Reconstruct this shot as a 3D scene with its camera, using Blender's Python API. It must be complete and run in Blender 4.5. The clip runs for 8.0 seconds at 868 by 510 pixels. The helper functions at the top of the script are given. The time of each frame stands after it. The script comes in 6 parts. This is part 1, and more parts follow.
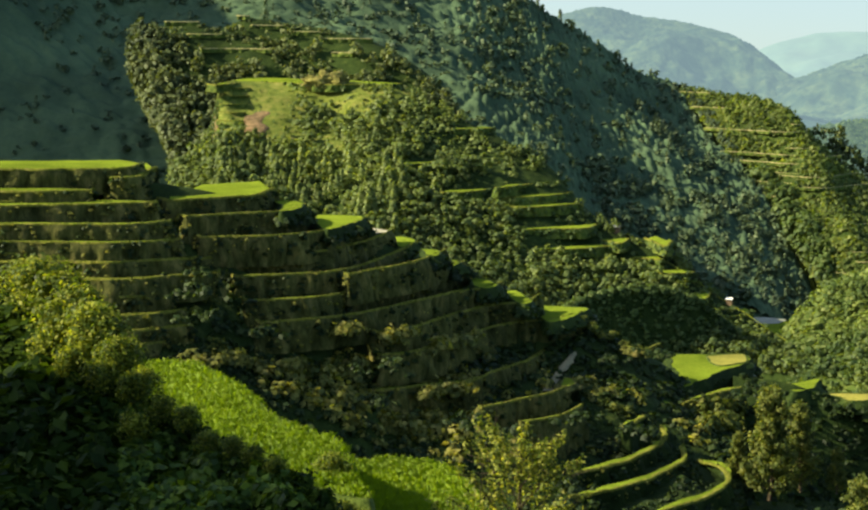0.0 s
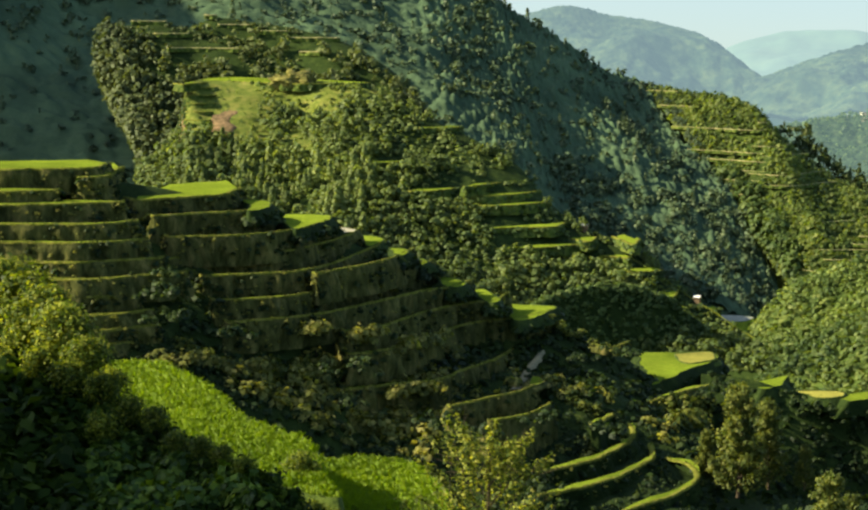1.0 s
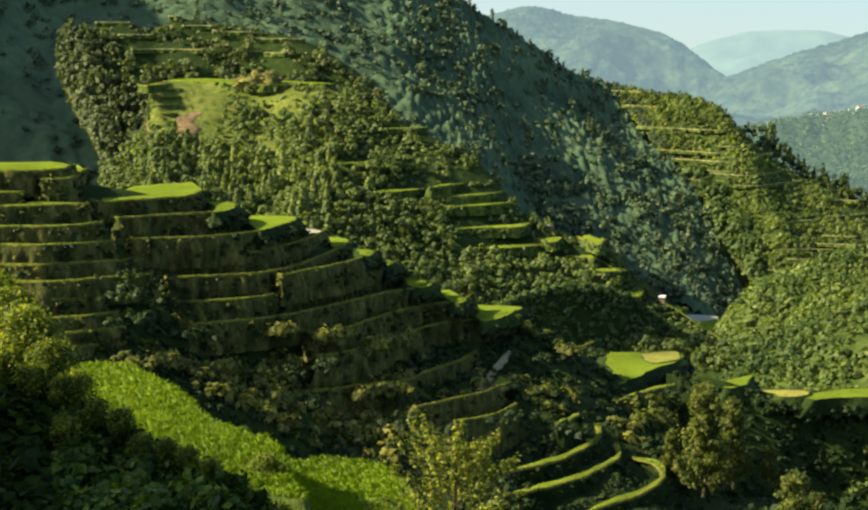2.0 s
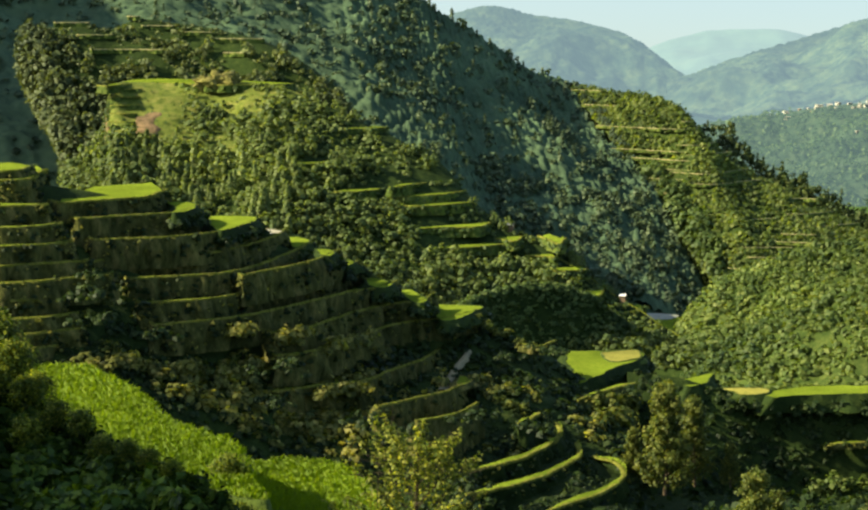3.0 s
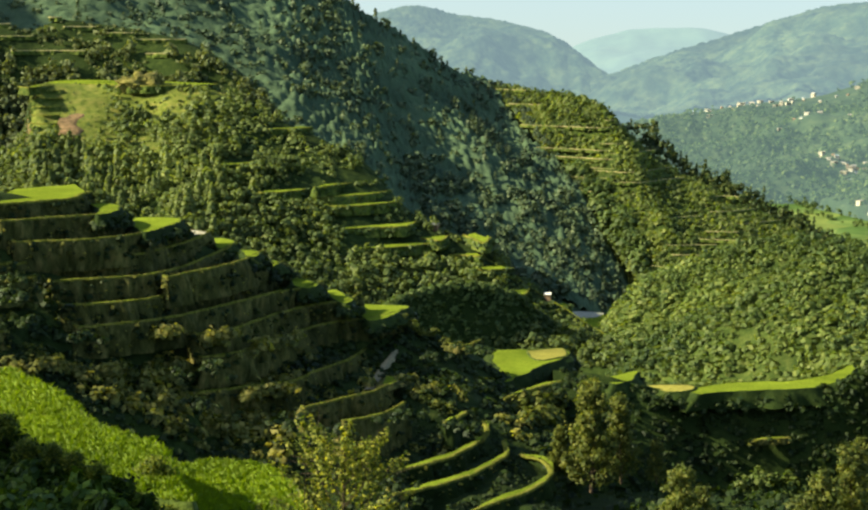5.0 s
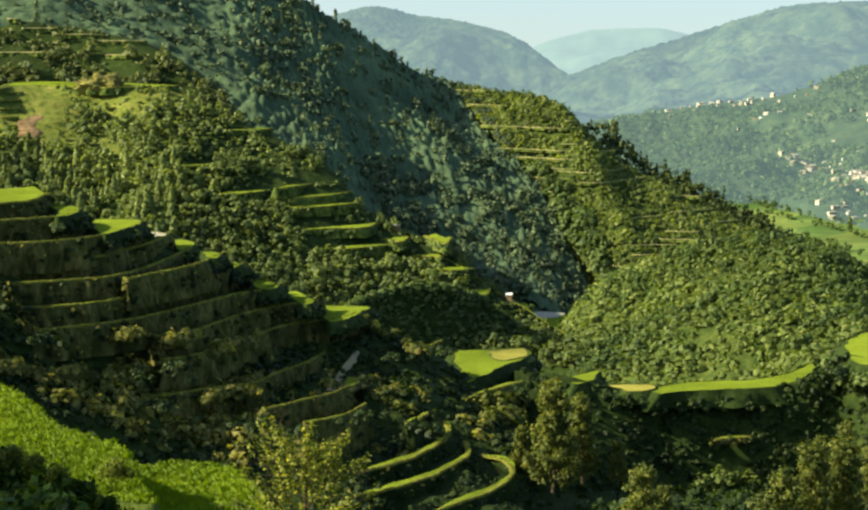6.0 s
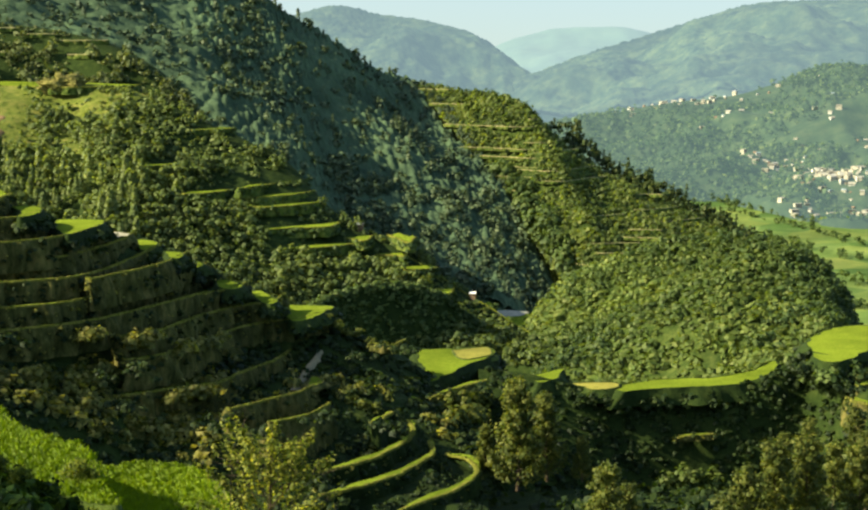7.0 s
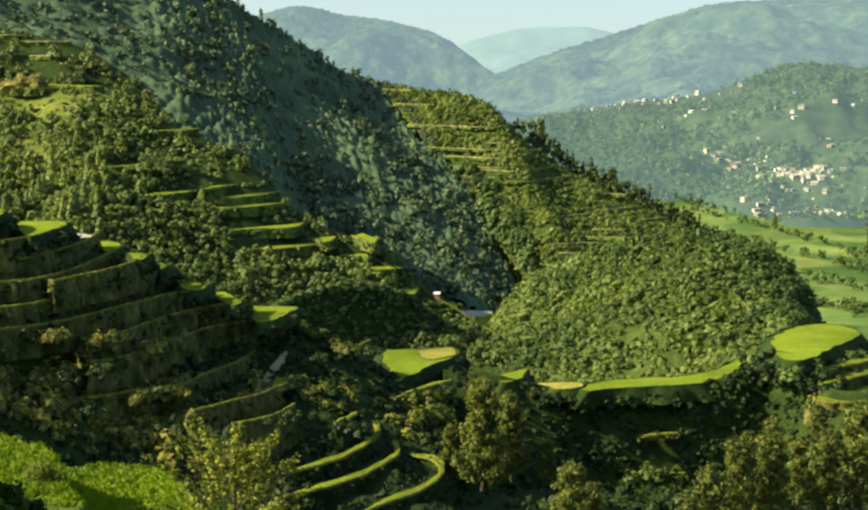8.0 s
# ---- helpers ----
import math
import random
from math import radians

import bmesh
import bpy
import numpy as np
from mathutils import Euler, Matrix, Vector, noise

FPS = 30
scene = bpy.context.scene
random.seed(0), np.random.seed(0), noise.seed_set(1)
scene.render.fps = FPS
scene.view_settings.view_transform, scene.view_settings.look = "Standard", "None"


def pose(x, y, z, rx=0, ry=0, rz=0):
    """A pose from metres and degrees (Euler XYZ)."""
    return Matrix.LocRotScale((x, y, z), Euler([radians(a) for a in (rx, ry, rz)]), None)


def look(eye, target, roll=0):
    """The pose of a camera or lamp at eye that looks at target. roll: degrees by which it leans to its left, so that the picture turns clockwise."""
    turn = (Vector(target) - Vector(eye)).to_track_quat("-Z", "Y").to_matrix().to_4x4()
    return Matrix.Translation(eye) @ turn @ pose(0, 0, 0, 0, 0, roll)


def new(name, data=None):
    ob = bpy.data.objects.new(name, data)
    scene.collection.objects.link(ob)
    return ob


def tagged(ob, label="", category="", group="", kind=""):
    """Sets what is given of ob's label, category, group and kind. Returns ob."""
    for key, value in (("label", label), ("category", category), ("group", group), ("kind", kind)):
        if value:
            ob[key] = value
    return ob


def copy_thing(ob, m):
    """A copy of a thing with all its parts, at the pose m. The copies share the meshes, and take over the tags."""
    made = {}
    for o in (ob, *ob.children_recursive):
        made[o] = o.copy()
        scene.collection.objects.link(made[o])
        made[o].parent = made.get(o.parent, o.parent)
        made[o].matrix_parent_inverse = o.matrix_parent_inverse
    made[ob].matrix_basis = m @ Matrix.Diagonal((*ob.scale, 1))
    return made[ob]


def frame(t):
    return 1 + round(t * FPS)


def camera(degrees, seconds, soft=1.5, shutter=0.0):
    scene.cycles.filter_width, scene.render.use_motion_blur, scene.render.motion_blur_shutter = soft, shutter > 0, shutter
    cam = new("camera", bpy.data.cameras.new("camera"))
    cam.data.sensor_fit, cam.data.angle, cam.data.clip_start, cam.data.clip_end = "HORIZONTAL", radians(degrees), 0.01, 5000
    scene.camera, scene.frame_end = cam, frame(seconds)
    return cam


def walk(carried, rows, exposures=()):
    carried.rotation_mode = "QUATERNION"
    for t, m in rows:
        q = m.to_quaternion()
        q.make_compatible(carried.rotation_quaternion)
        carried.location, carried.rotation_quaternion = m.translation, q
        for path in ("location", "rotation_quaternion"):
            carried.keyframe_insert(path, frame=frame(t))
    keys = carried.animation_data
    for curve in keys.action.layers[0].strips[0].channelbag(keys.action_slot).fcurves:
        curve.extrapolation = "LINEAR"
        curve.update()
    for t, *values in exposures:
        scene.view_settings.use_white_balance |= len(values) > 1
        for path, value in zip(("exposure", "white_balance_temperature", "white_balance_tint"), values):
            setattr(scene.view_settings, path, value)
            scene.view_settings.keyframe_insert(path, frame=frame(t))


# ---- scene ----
# ---- camera ----
cam = camera(24.0, 8.0, soft=2.35)
EYE = 200.0
TURNS = [
    (0, 82.866, -0.506, 0.006),
    (0.5, 82.883, -0.472, -0.415),
    (1, 82.844, -0.431, -0.904),
    (1.5, 82.865, -0.392, -1.373),
    (3, 82.869, -0.257, -3.011),
    (3.5, 82.877, -0.211, -3.561),
    (4, 82.889, -0.166, -4.103),
    (4.5, 82.867, -0.125, -4.599),
    (6, 82.891, 0.012, -6.256),
    (6.5, 82.858, 0.053, -6.754),
    (7, 82.862, 0.098, -7.294),
    (7.5, 82.864, 0.14, -7.806),
    (8, 82.869, 0.183, -8.324),
]
walk(cam, [(t, pose(0, 0, EYE, rx, ry, rz)) for t, rx, ry, rz in TURNS])

# ---- light ----
SUN_BEARING, SUN_HEIGHT = -90.0, 33.0
world = bpy.data.worlds.new("world")
scene.world = world
world.use_nodes = True
sky = world.node_tree.nodes.new("ShaderNodeTexSky")
sky.sky_type, sky.sun_disc = "NISHITA", False
sky.sun_elevation, sky.sun_rotation = radians(SUN_HEIGHT), radians(SUN_BEARING)
sky.air_density, sky.dust_density, sky.ozone_density = 1.2, 2.2, 1.2
world.node_tree.nodes["Background"].inputs["Strength"].default_value = 0.105
# from a mountain the horizon lies a little below the level of the eye
dip = world.node_tree.nodes.new("ShaderNodeVectorMath")
dip.inputs[1].default_value = (0, 0, 0.12)
world.node_tree.links.new(world.node_tree.nodes.new("ShaderNodeTexCoord").outputs["Generated"], dip.inputs[0])
world.node_tree.links.new(dip.outputs[0], sky.inputs["Vector"])
tint = world.node_tree.nodes.new("ShaderNodeMix")
tint.data_type, tint.blend_type = "RGBA", "MULTIPLY"
tint.inputs[0].default_value, tint.inputs[7].default_value = 1.0, (0.95, 0.98, 0.97, 1)
world.node_tree.links.new(sky.outputs[0], tint.inputs[6])
world.node_tree.links.new(tint.outputs[2], world.node_tree.nodes["Background"].inputs["Color"])
sun = new("sun", bpy.data.lights.new("sun", "SUN"))
sun.data.energy, sun.data.angle, sun.data.color = 5.0, radians(0.5), (0.99, 0.9, 0.6)
sb, sh = radians(SUN_BEARING), radians(SUN_HEIGHT)
SUN_DIR = Vector((math.sin(sb) * math.cos(sh), math.cos(sb) * math.cos(sh), math.sin(sh)))
sun.matrix_world = look(SUN_DIR * 900 + Vector((0, 400, 200)), (0, 400, 200))
scene.view_settings.exposure = 1.1


# ---- materials ----
def material(name):
    m = bpy.data.materials.new(name)
    m.use_nodes = True
    nt = m.node_tree
    return m, nt.nodes, nt.links, nt.nodes["Principled BSDF"]


def noise_node(nodes, links, scale, detail=4.0, rough=0.6, coords=None):
    n = nodes.new("ShaderNodeTexNoise")
    n.inputs["Scale"].default_value, n.inputs["Detail"].default_value, n.inputs["Roughness"].default_value = scale, detail, rough
    links.new((coords or nodes.new("ShaderNodeNewGeometry").outputs["Position"]), n.inputs["Vector"])
    return n.outputs["Fac"]


def ramp(nodes, links, fac, stops):
    r = nodes.new("ShaderNodeValToRGB")
    els = r.color_ramp.elements
    while len(els) < len(stops):
        els.new(0.5)
    for e, (p, c) in zip(els, stops):
        e.position, e.color = p, (*c, 1)
    links.new(fac, r.inputs["Fac"])
    return r.outputs["Color"]


def mix(nodes, links, fac, a, b, blend="MIX"):
    m = nodes.new("ShaderNodeMix")
    m.data_type, m.blend_type = "RGBA", blend
    for sock, v in ((m.inputs[0], fac), (m.inputs[6], a), (m.inputs[7], b)):
        if isinstance(v, (int, float)):
            sock.default_value = v
        elif isinstance(v, tuple):
            sock.default_value = (*v, 1)
        else:
            links.new(v, sock)
    return m.outputs[2]


def waxy(b, bloom):
    """The bluish bloom of waxy leaves, which catches the light of the sky."""
    b.inputs["Sheen Weight"].default_value, b.inputs["Sheen Roughness"].default_value = bloom, 0.7
    b.inputs["Sheen Tint"].default_value = (0.62, 0.92, 0.84, 1)


def foliage(name, dark, mid, light, patch=0.03, through_light=0.35, air=None, bloom=0.0, gloss=0.25):
    """Leaves: each differs a little, whole stands differ more; thin leaves let light through."""
    m, nodes, links, b = material(name)
    geo = nodes.new("ShaderNodeNewGeometry")
    leaf = ramp(nodes, links, geo.outputs["Random Per Island"], [(0.0, dark), (0.55, mid), (1.0, light)])
    stand = ramp(nodes, links, noise_node(nodes, links, patch, 3), [(0.3, (0.55, 0.6, 0.6)), (0.7, (1.35, 1.25, 1.0))])
    col = mix(nodes, links, 1.0, leaf, stand, "MULTIPLY")
    links.new(col, b.inputs["Base Color"])
    b.inputs["Roughness"].default_value = 0.6
    b.inputs["Specular IOR Level"].default_value = gloss
    waxy(b, bloom)
    tr = nodes.new("ShaderNodeBsdfTranslucent")
    links.new(mix(nodes, links, 1.0, col, (1.5, 1.45, 0.5), "MULTIPLY"), tr.inputs["Color"])
    mx = nodes.new("ShaderNodeMixShader")
    mx.inputs[0].default_value = through_light
    links.new(b.outputs[0], mx.inputs[1])
    links.new(tr.outputs[0], mx.inputs[2])
    out = mx.outputs[0]
    if air:
        out = painted_haze(nodes, links, out, air)
    links.new(out, nodes["Material Output"].inputs["Surface"])
    return m


def painted_haze(nodes, links, shader, air):
    """Haze painted in: a flat glow added to far surfaces for the air before them."""
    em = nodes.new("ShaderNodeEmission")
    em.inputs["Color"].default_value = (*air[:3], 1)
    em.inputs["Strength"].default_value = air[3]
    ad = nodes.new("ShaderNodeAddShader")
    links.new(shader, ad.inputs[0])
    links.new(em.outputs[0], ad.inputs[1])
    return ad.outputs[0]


def earth(name, stops, scale=0.35, patch=0.02, bump=0.6, rough=0.9, air=None):
    """Undergrowth, soil and moss: mottled at two scales, with fine relief."""
    m, nodes, links, b = material(name)
    fine = ramp(nodes, links, noise_node(nodes, links, scale, 6, 0.7), stops)
    big = ramp(nodes, links, noise_node(nodes, links, patch, 3), [(0.3, (0.6, 0.62, 0.6)), (0.7, (1.3, 1.25, 1.1))])
    links.new(mix(nodes, links, 1.0, fine, big, "MULTIPLY"), b.inputs["Base Color"])
    b.inputs["Roughness"].default_value = rough
    b.inputs["Specular IOR Level"].default_value = 0.075
    bp = nodes.new("ShaderNodeBump")
    bp.inputs["Strength"].default_value, bp.inputs["Distance"].default_value = bump, 0.6
    links.new(noise_node(nodes, links, scale * 2.5, 5, 0.7), bp.inputs["Height"])
    links.new(bp.outputs[0], b.inputs["Normal"])
    if air:
        links.new(painted_haze(nodes, links, b.outputs[0], air), nodes["Material Output"].inputs["Surface"])
    return m


# haze colour and strength, put into the far materials as emission
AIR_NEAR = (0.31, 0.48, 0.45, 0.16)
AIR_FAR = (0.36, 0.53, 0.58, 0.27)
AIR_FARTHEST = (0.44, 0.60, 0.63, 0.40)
def stretch(m, by):
    """Draw a mottled surface out into streaks."""
    for n in [n for n in m.node_tree.nodes if n.type == "TEX_NOISE"]:
        v = m.node_tree.nodes.new("ShaderNodeVectorMath")
        v.operation = "MULTIPLY"
        v.inputs[1].default_value = by
        m.node_tree.links.new(n.inputs["Vector"].links[0].from_socket, v.inputs[0])
        m.node_tree.links.new(v.outputs[0], n.inputs["Vector"])


# base colours lowered: shade of the steep slopes is put into them
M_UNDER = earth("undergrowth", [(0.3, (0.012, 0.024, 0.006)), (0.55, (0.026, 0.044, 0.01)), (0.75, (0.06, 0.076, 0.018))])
# paler and bluer than the nearer slopes: haze put into the base colour
M_MOUNT = earth("hazed_mountain_undergrowth", [(0.3, (0.06, 0.102, 0.06)), (0.55, (0.075, 0.12, 0.069)), (0.75, (0.092, 0.136, 0.076))])
M_DOME = earth("dry_grass_slope", [(0.3, (0.06, 0.085, 0.016)), (0.5, (0.13, 0.16, 0.028)), (0.7, (0.22, 0.2, 0.06))], scale=0.25)
M_SCRUBLAND = earth("scrubby_ground", [(0.3, (0.022, 0.042, 0.009)), (0.5, (0.045, 0.07, 0.015)), (0.72, (0.1, 0.12, 0.03))], scale=0.4)
M_GRASSY = earth("grassy_slope", [(0.3, (0.03, 0.055, 0.012)), (0.5, (0.08, 0.115, 0.022)), (0.7, (0.17, 0.18, 0.05))], scale=0.5)
M_WALL = earth("terrace_wall", [(0.32, (0.022, 0.027, 0.007)), (0.5, (0.078, 0.085, 0.024)), (0.7, (0.2, 0.172, 0.06))], scale=0.6, patch=0.1, bump=0.9)
stretch(M_WALL, (1.0, 1.0, 0.35))
M_RICE = earth("young_rice", [(0.3, (0.12, 0.175, 0.016)), (0.5, (0.165, 0.225, 0.022)), (0.7, (0.23, 0.265, 0.035))], scale=1.6, patch=0.05, bump=0.5, rough=0.7)
M_BUND = earth("grassy_bund", [(0.3, (0.07, 0.085, 0.012)), (0.5, (0.16, 0.17, 0.03)), (0.72, (0.29, 0.25, 0.09))], scale=1.4, patch=0.15, bump=0.7)
M_PALE = earth("dry_bund", [(0.3, (0.2, 0.2, 0.09)), (0.5, (0.3, 0.28, 0.14)), (0.72, (0.42, 0.36, 0.2))], scale=1.4, patch=0.15, bump=0.5)
M_TREAD = earth("grassy_tread", [(0.3, (0.07, 0.09, 0.012)), (0.5, (0.13, 0.15, 0.02)), (0.7, (0.21, 0.21, 0.05))], scale=0.9, patch=0.08, bump=0.7)
M_DRYFIELD = earth("drained_paddy", [(0.3, (0.26, 0.24, 0.18)), (0.5, (0.36, 0.34, 0.27)), (0.7, (0.46, 0.43, 0.35))], scale=0.8, patch=0.1, bump=0.3)
M_RIPE = earth("ripening_rice", [(0.3, (0.26, 0.25, 0.05)), (0.5, (0.33, 0.31, 0.07)), (0.7, (0.41, 0.36, 0.1))], scale=1.6, patch=0.05, bump=0.5, rough=0.7)
M_KNOB = earth("grassy_rock", [(0.3, (0.08, 0.085, 0.02)), (0.5, (0.17, 0.16, 0.045)), (0.7, (0.28, 0.23, 0.09))], scale=0.6, patch=0.1)
M_SCAR = earth("red_clay", [(0.3, (0.09, 0.07, 0.03)), (0.5, (0.19, 0.13, 0.07)), (0.7, (0.30, 0.19, 0.11))], scale=0.4, patch=0.1)
M_FLOOR = earth("valley_floor", [(0.3, (0.08, 0.125, 0.035)), (0.5, (0.13, 0.19, 0.05)), (0.7, (0.2, 0.25, 0.08))], scale=0.02, patch=0.006, bump=0.2)

for m in (M_RICE, M_RIPE, M_DRYFIELD, M_TREAD, M_BUND, M_PALE):
    m.node_tree.nodes["Principled BSDF"].inputs["Specular IOR Level"].default_value = 0.0

nt = M_FLOOR.node_tree
cells = nt.nodes.new("ShaderNodeTexVoronoi")
cells.inputs["Scale"].default_value = 0.022
nt.links.new(nt.nodes.new("ShaderNodeNewGeometry").outputs["Position"], cells.inputs["Vector"])
plots = ramp(nt.nodes, nt.links, cells.outputs["Color"], [(0.2, (0.55, 0.7, 0.6)), (0.5, (0.95, 1.0, 0.9)), (0.85, (1.3, 1.15, 1.0))])
link = nt.nodes["Principled BSDF"].inputs["Base Color"].links[0].from_socket
nt.links.new(mix(nt.nodes, nt.links, 1.0, link, plots, "MULTIPLY"), nt.nodes["Principled BSDF"].inputs["Base Color"])
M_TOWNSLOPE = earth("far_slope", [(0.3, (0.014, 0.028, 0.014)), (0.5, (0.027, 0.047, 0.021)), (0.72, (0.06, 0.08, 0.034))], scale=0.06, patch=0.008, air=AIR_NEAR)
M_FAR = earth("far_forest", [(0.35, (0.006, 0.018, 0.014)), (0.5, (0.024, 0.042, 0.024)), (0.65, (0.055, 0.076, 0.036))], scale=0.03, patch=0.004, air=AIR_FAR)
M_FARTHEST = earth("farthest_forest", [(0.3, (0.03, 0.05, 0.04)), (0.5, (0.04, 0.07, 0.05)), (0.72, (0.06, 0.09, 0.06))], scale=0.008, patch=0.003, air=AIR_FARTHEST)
F_WOOD = foliage("woodland_leaves", (0.052, 0.095, 0.03), (0.088, 0.14, 0.043), (0.138, 0.188, 0.064))
# greyer than the woodland leaves: haze of the distance put into the colour
F_KNOLL = foliage("hazed_knoll_leaves", (0.084, 0.114, 0.05), (0.118, 0.152, 0.064), (0.155, 0.182, 0.076), patch=0.02, through_light=0.3)
F_DOME = foliage("hill_wood_leaves", (0.08, 0.124, 0.042), (0.126, 0.178, 0.058), (0.195, 0.235, 0.084), patch=0.025, through_light=0.4)
# the mountain's haze is put into these leaf colours as well
F_MOUNT = foliage("hazed_mountain_leaves", (0.066, 0.106, 0.06), (0.082, 0.124, 0.068), (0.104, 0.142, 0.075), patch=0.012, through_light=0.15)
# pale yellow-green leaves, with sunlit brightness put into the lightest stop
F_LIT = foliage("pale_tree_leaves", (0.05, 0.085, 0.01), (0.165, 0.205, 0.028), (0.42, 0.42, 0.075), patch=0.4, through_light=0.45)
F_LEE = foliage("shaded_lee_leaves", (0.025, 0.05, 0.015), (0.06, 0.095, 0.025), (0.12, 0.14, 0.04), through_light=0.2)
F_SCRUB = foliage("scrub_leaves", (0.06, 0.1, 0.022), (0.105, 0.158, 0.036), (0.17, 0.208, 0.058), patch=0.018)
F_SPUR = foliage("spur_scrub_leaves", (0.078, 0.122, 0.03), (0.13, 0.182, 0.05), (0.21, 0.245, 0.085), through_light=0.45)
# dark leaf colour carries the shade of the lower slopes
F_BUSH = foliage("shaded_bush_leaves", (0.011, 0.028, 0.008), (0.028, 0.055, 0.013), (0.066, 0.094, 0.028), patch=0.07)
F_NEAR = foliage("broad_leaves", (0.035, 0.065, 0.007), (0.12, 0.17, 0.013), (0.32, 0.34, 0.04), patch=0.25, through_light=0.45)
# near-black leaves: the near slope's shade is put into the colour
F_DEEP = foliage("shaded_near_leaves", (0.009, 0.024, 0.004), (0.022, 0.045, 0.006), (0.05, 0.085, 0.01), patch=0.3, gloss=0.05)
F_RICE = foliage("rice_blades", (0.18, 0.3, 0.012), (0.23, 0.36, 0.015), (0.3, 0.41, 0.022), patch=0.04, through_light=0.45)
F_OLIVE = foliage("olive_tree_leaves", (0.05, 0.078, 0.014), (0.104, 0.136, 0.025), (0.205, 0.215, 0.045), patch=0.12, through_light=0.4)
# light counterpart of F_DEEP: sun on the near slope put into the colour
F_GREEN = foliage("sunlit_near_leaves", (0.025, 0.06, 0.006), (0.065, 0.13, 0.012), (0.17, 0.25, 0.028), patch=0.3, through_light=0.4)
# golden tone: sunlight on these plants is put into the leaf colour
F_SUNLIT = foliage("sunlit_fern_leaves", (0.1, 0.125, 0.03), (0.22, 0.235, 0.06), (0.4, 0.37, 0.12), patch=0.2, through_light=0.5)
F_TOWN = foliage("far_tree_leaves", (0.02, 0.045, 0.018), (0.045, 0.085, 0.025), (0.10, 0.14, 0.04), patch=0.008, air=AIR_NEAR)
M_BARK = earth("bark", [(0.3, (0.05, 0.035, 0.025)), (0.6, (0.13, 0.10, 0.07))], scale=6, patch=0.5)


# ---- mesh tools ----
def mesh_object(name, verts, quads, mat, parent=None, smooth=False, label="", normals=None):
    """One mesh object from arrays of places and four-cornered faces. normals: one for each place, where a crown shades as one body."""
    verts, quads = np.asarray(verts, np.float32).reshape(-1, 3), np.asarray(quads, np.int32).reshape(-1, 4)
    me = bpy.data.meshes.new(name)
    me.vertices.add(len(verts))
    me.vertices.foreach_set("co", verts.ravel())
    me.loops.add(quads.size)
    me.loops.foreach_set("vertex_index", quads.ravel())
    me.polygons.add(len(quads))
    me.polygons.foreach_set("loop_start", np.arange(0, quads.size, 4, dtype=np.int32))
    me.polygons.foreach_set("use_smooth", np.full(len(quads), smooth))
    me.materials.append(mat)
    me.update(calc_edges=True)
    me.validate()
    if normals is not None:
        me.polygons.foreach_set("use_smooth", np.ones(len(quads), bool))
        me.attributes.new("custom_normal", "FLOAT_VECTOR", "POINT").data.foreach_set("vector", np.asarray(normals, np.float32).ravel())
        me.update()
    ob = new(name, me)
    ob.parent = parent
    if label:
        ob["label"] = label
    return ob


def part(name, bm, mat, parent, label=""):
    me = bpy.data.meshes.new(name)
    bm.to_mesh(me)
    bm.free()
    me.materials.append(mat)
    ob = new(name, me)
    ob.parent = parent
    if label:
        ob["label"] = label
    return ob


def sheet(grid):
    """Quads over a grid of rows and columns."""
    r, c = grid.shape[:2]
    i = np.arange(r * c).reshape(r, c)
    return np.stack([i[:-1, :-1], i[1:, :-1], i[1:, 1:], i[:-1, 1:]], -1).reshape(-1, 4)


def spline(points, n):
    """A smooth line of n places through the points."""
    p = np.array(points, float)
    m = len(p)
    p = np.vstack([2 * p[0] - p[1], p, 2 * p[-1] - p[-2]])
    s = np.linspace(0, m - 1, n)
    i = np.minimum(s.astype(int), m - 2)
    f = (s - i)[:, None]
    a, b, c, d = p[i], p[i + 1], p[i + 2], p[i + 3]
    return 0.5 * (2 * b + (c - a) * f + (2 * a - 5 * b + 4 * c - d) * f ** 2 + (3 * b - a - 3 * c + d) * f ** 3)


def unit(a):
    return a / (np.linalg.norm(a, axis=1)[:, None] + 1e-9)


def rough(x, y, z, size, octaves=4):
    return noise.fractal(Vector((x, y, z)) / size, 1.0, 2.0, octaves)


# ---- ground and hills ----
LAND = {}
LAND["far_peaks"] = (
    [(66.2, 4299.5, 110), (204, 4295.2, 143.6), (273.2, 4291.3, 170.8), (353.8, 4285.4, 186.6), (434.1, 4278, 168), (514.5, 4269.1, 153.9), (629.1, 4253.7, 121.2), (720.7, 4239.2, 63.2), (804.5, 4122.2, -15.3)],
    [(50.7, 3599.6, -116.8), (166.6, 3596.1, -118.4), (224.8, 3593, -119), (292.8, 3588.1, -119.7), (361.1, 3581.8, -90.8), (429.2, 3574.3, -71.7), (526.2, 3561.3, -52.5), (603.4, 3549.1, -42.9), (670.6, 3435.2, -45.7)],
    1)
LAND["far_ridge"] = (
    [(649.8, 4654.9, 42.1), (750.3, 4639.7, 100), (825.2, 4627, 127), (899.8, 4613.1, 139), (998.7, 4592.7, 136), (1072.5, 4576, 125), (1194.5, 4545.7, 97.8)],
    [(552.6, 3961.6, -37), (638.3, 3948.7, -37.3), (702.4, 3937.8, -37.4), (766.3, 3925.9, -37.5), (850.9, 3908.4, -37.4), (914, 3894.2, -37.4), (1018.1, 3868.3, -37.1)],
    1)
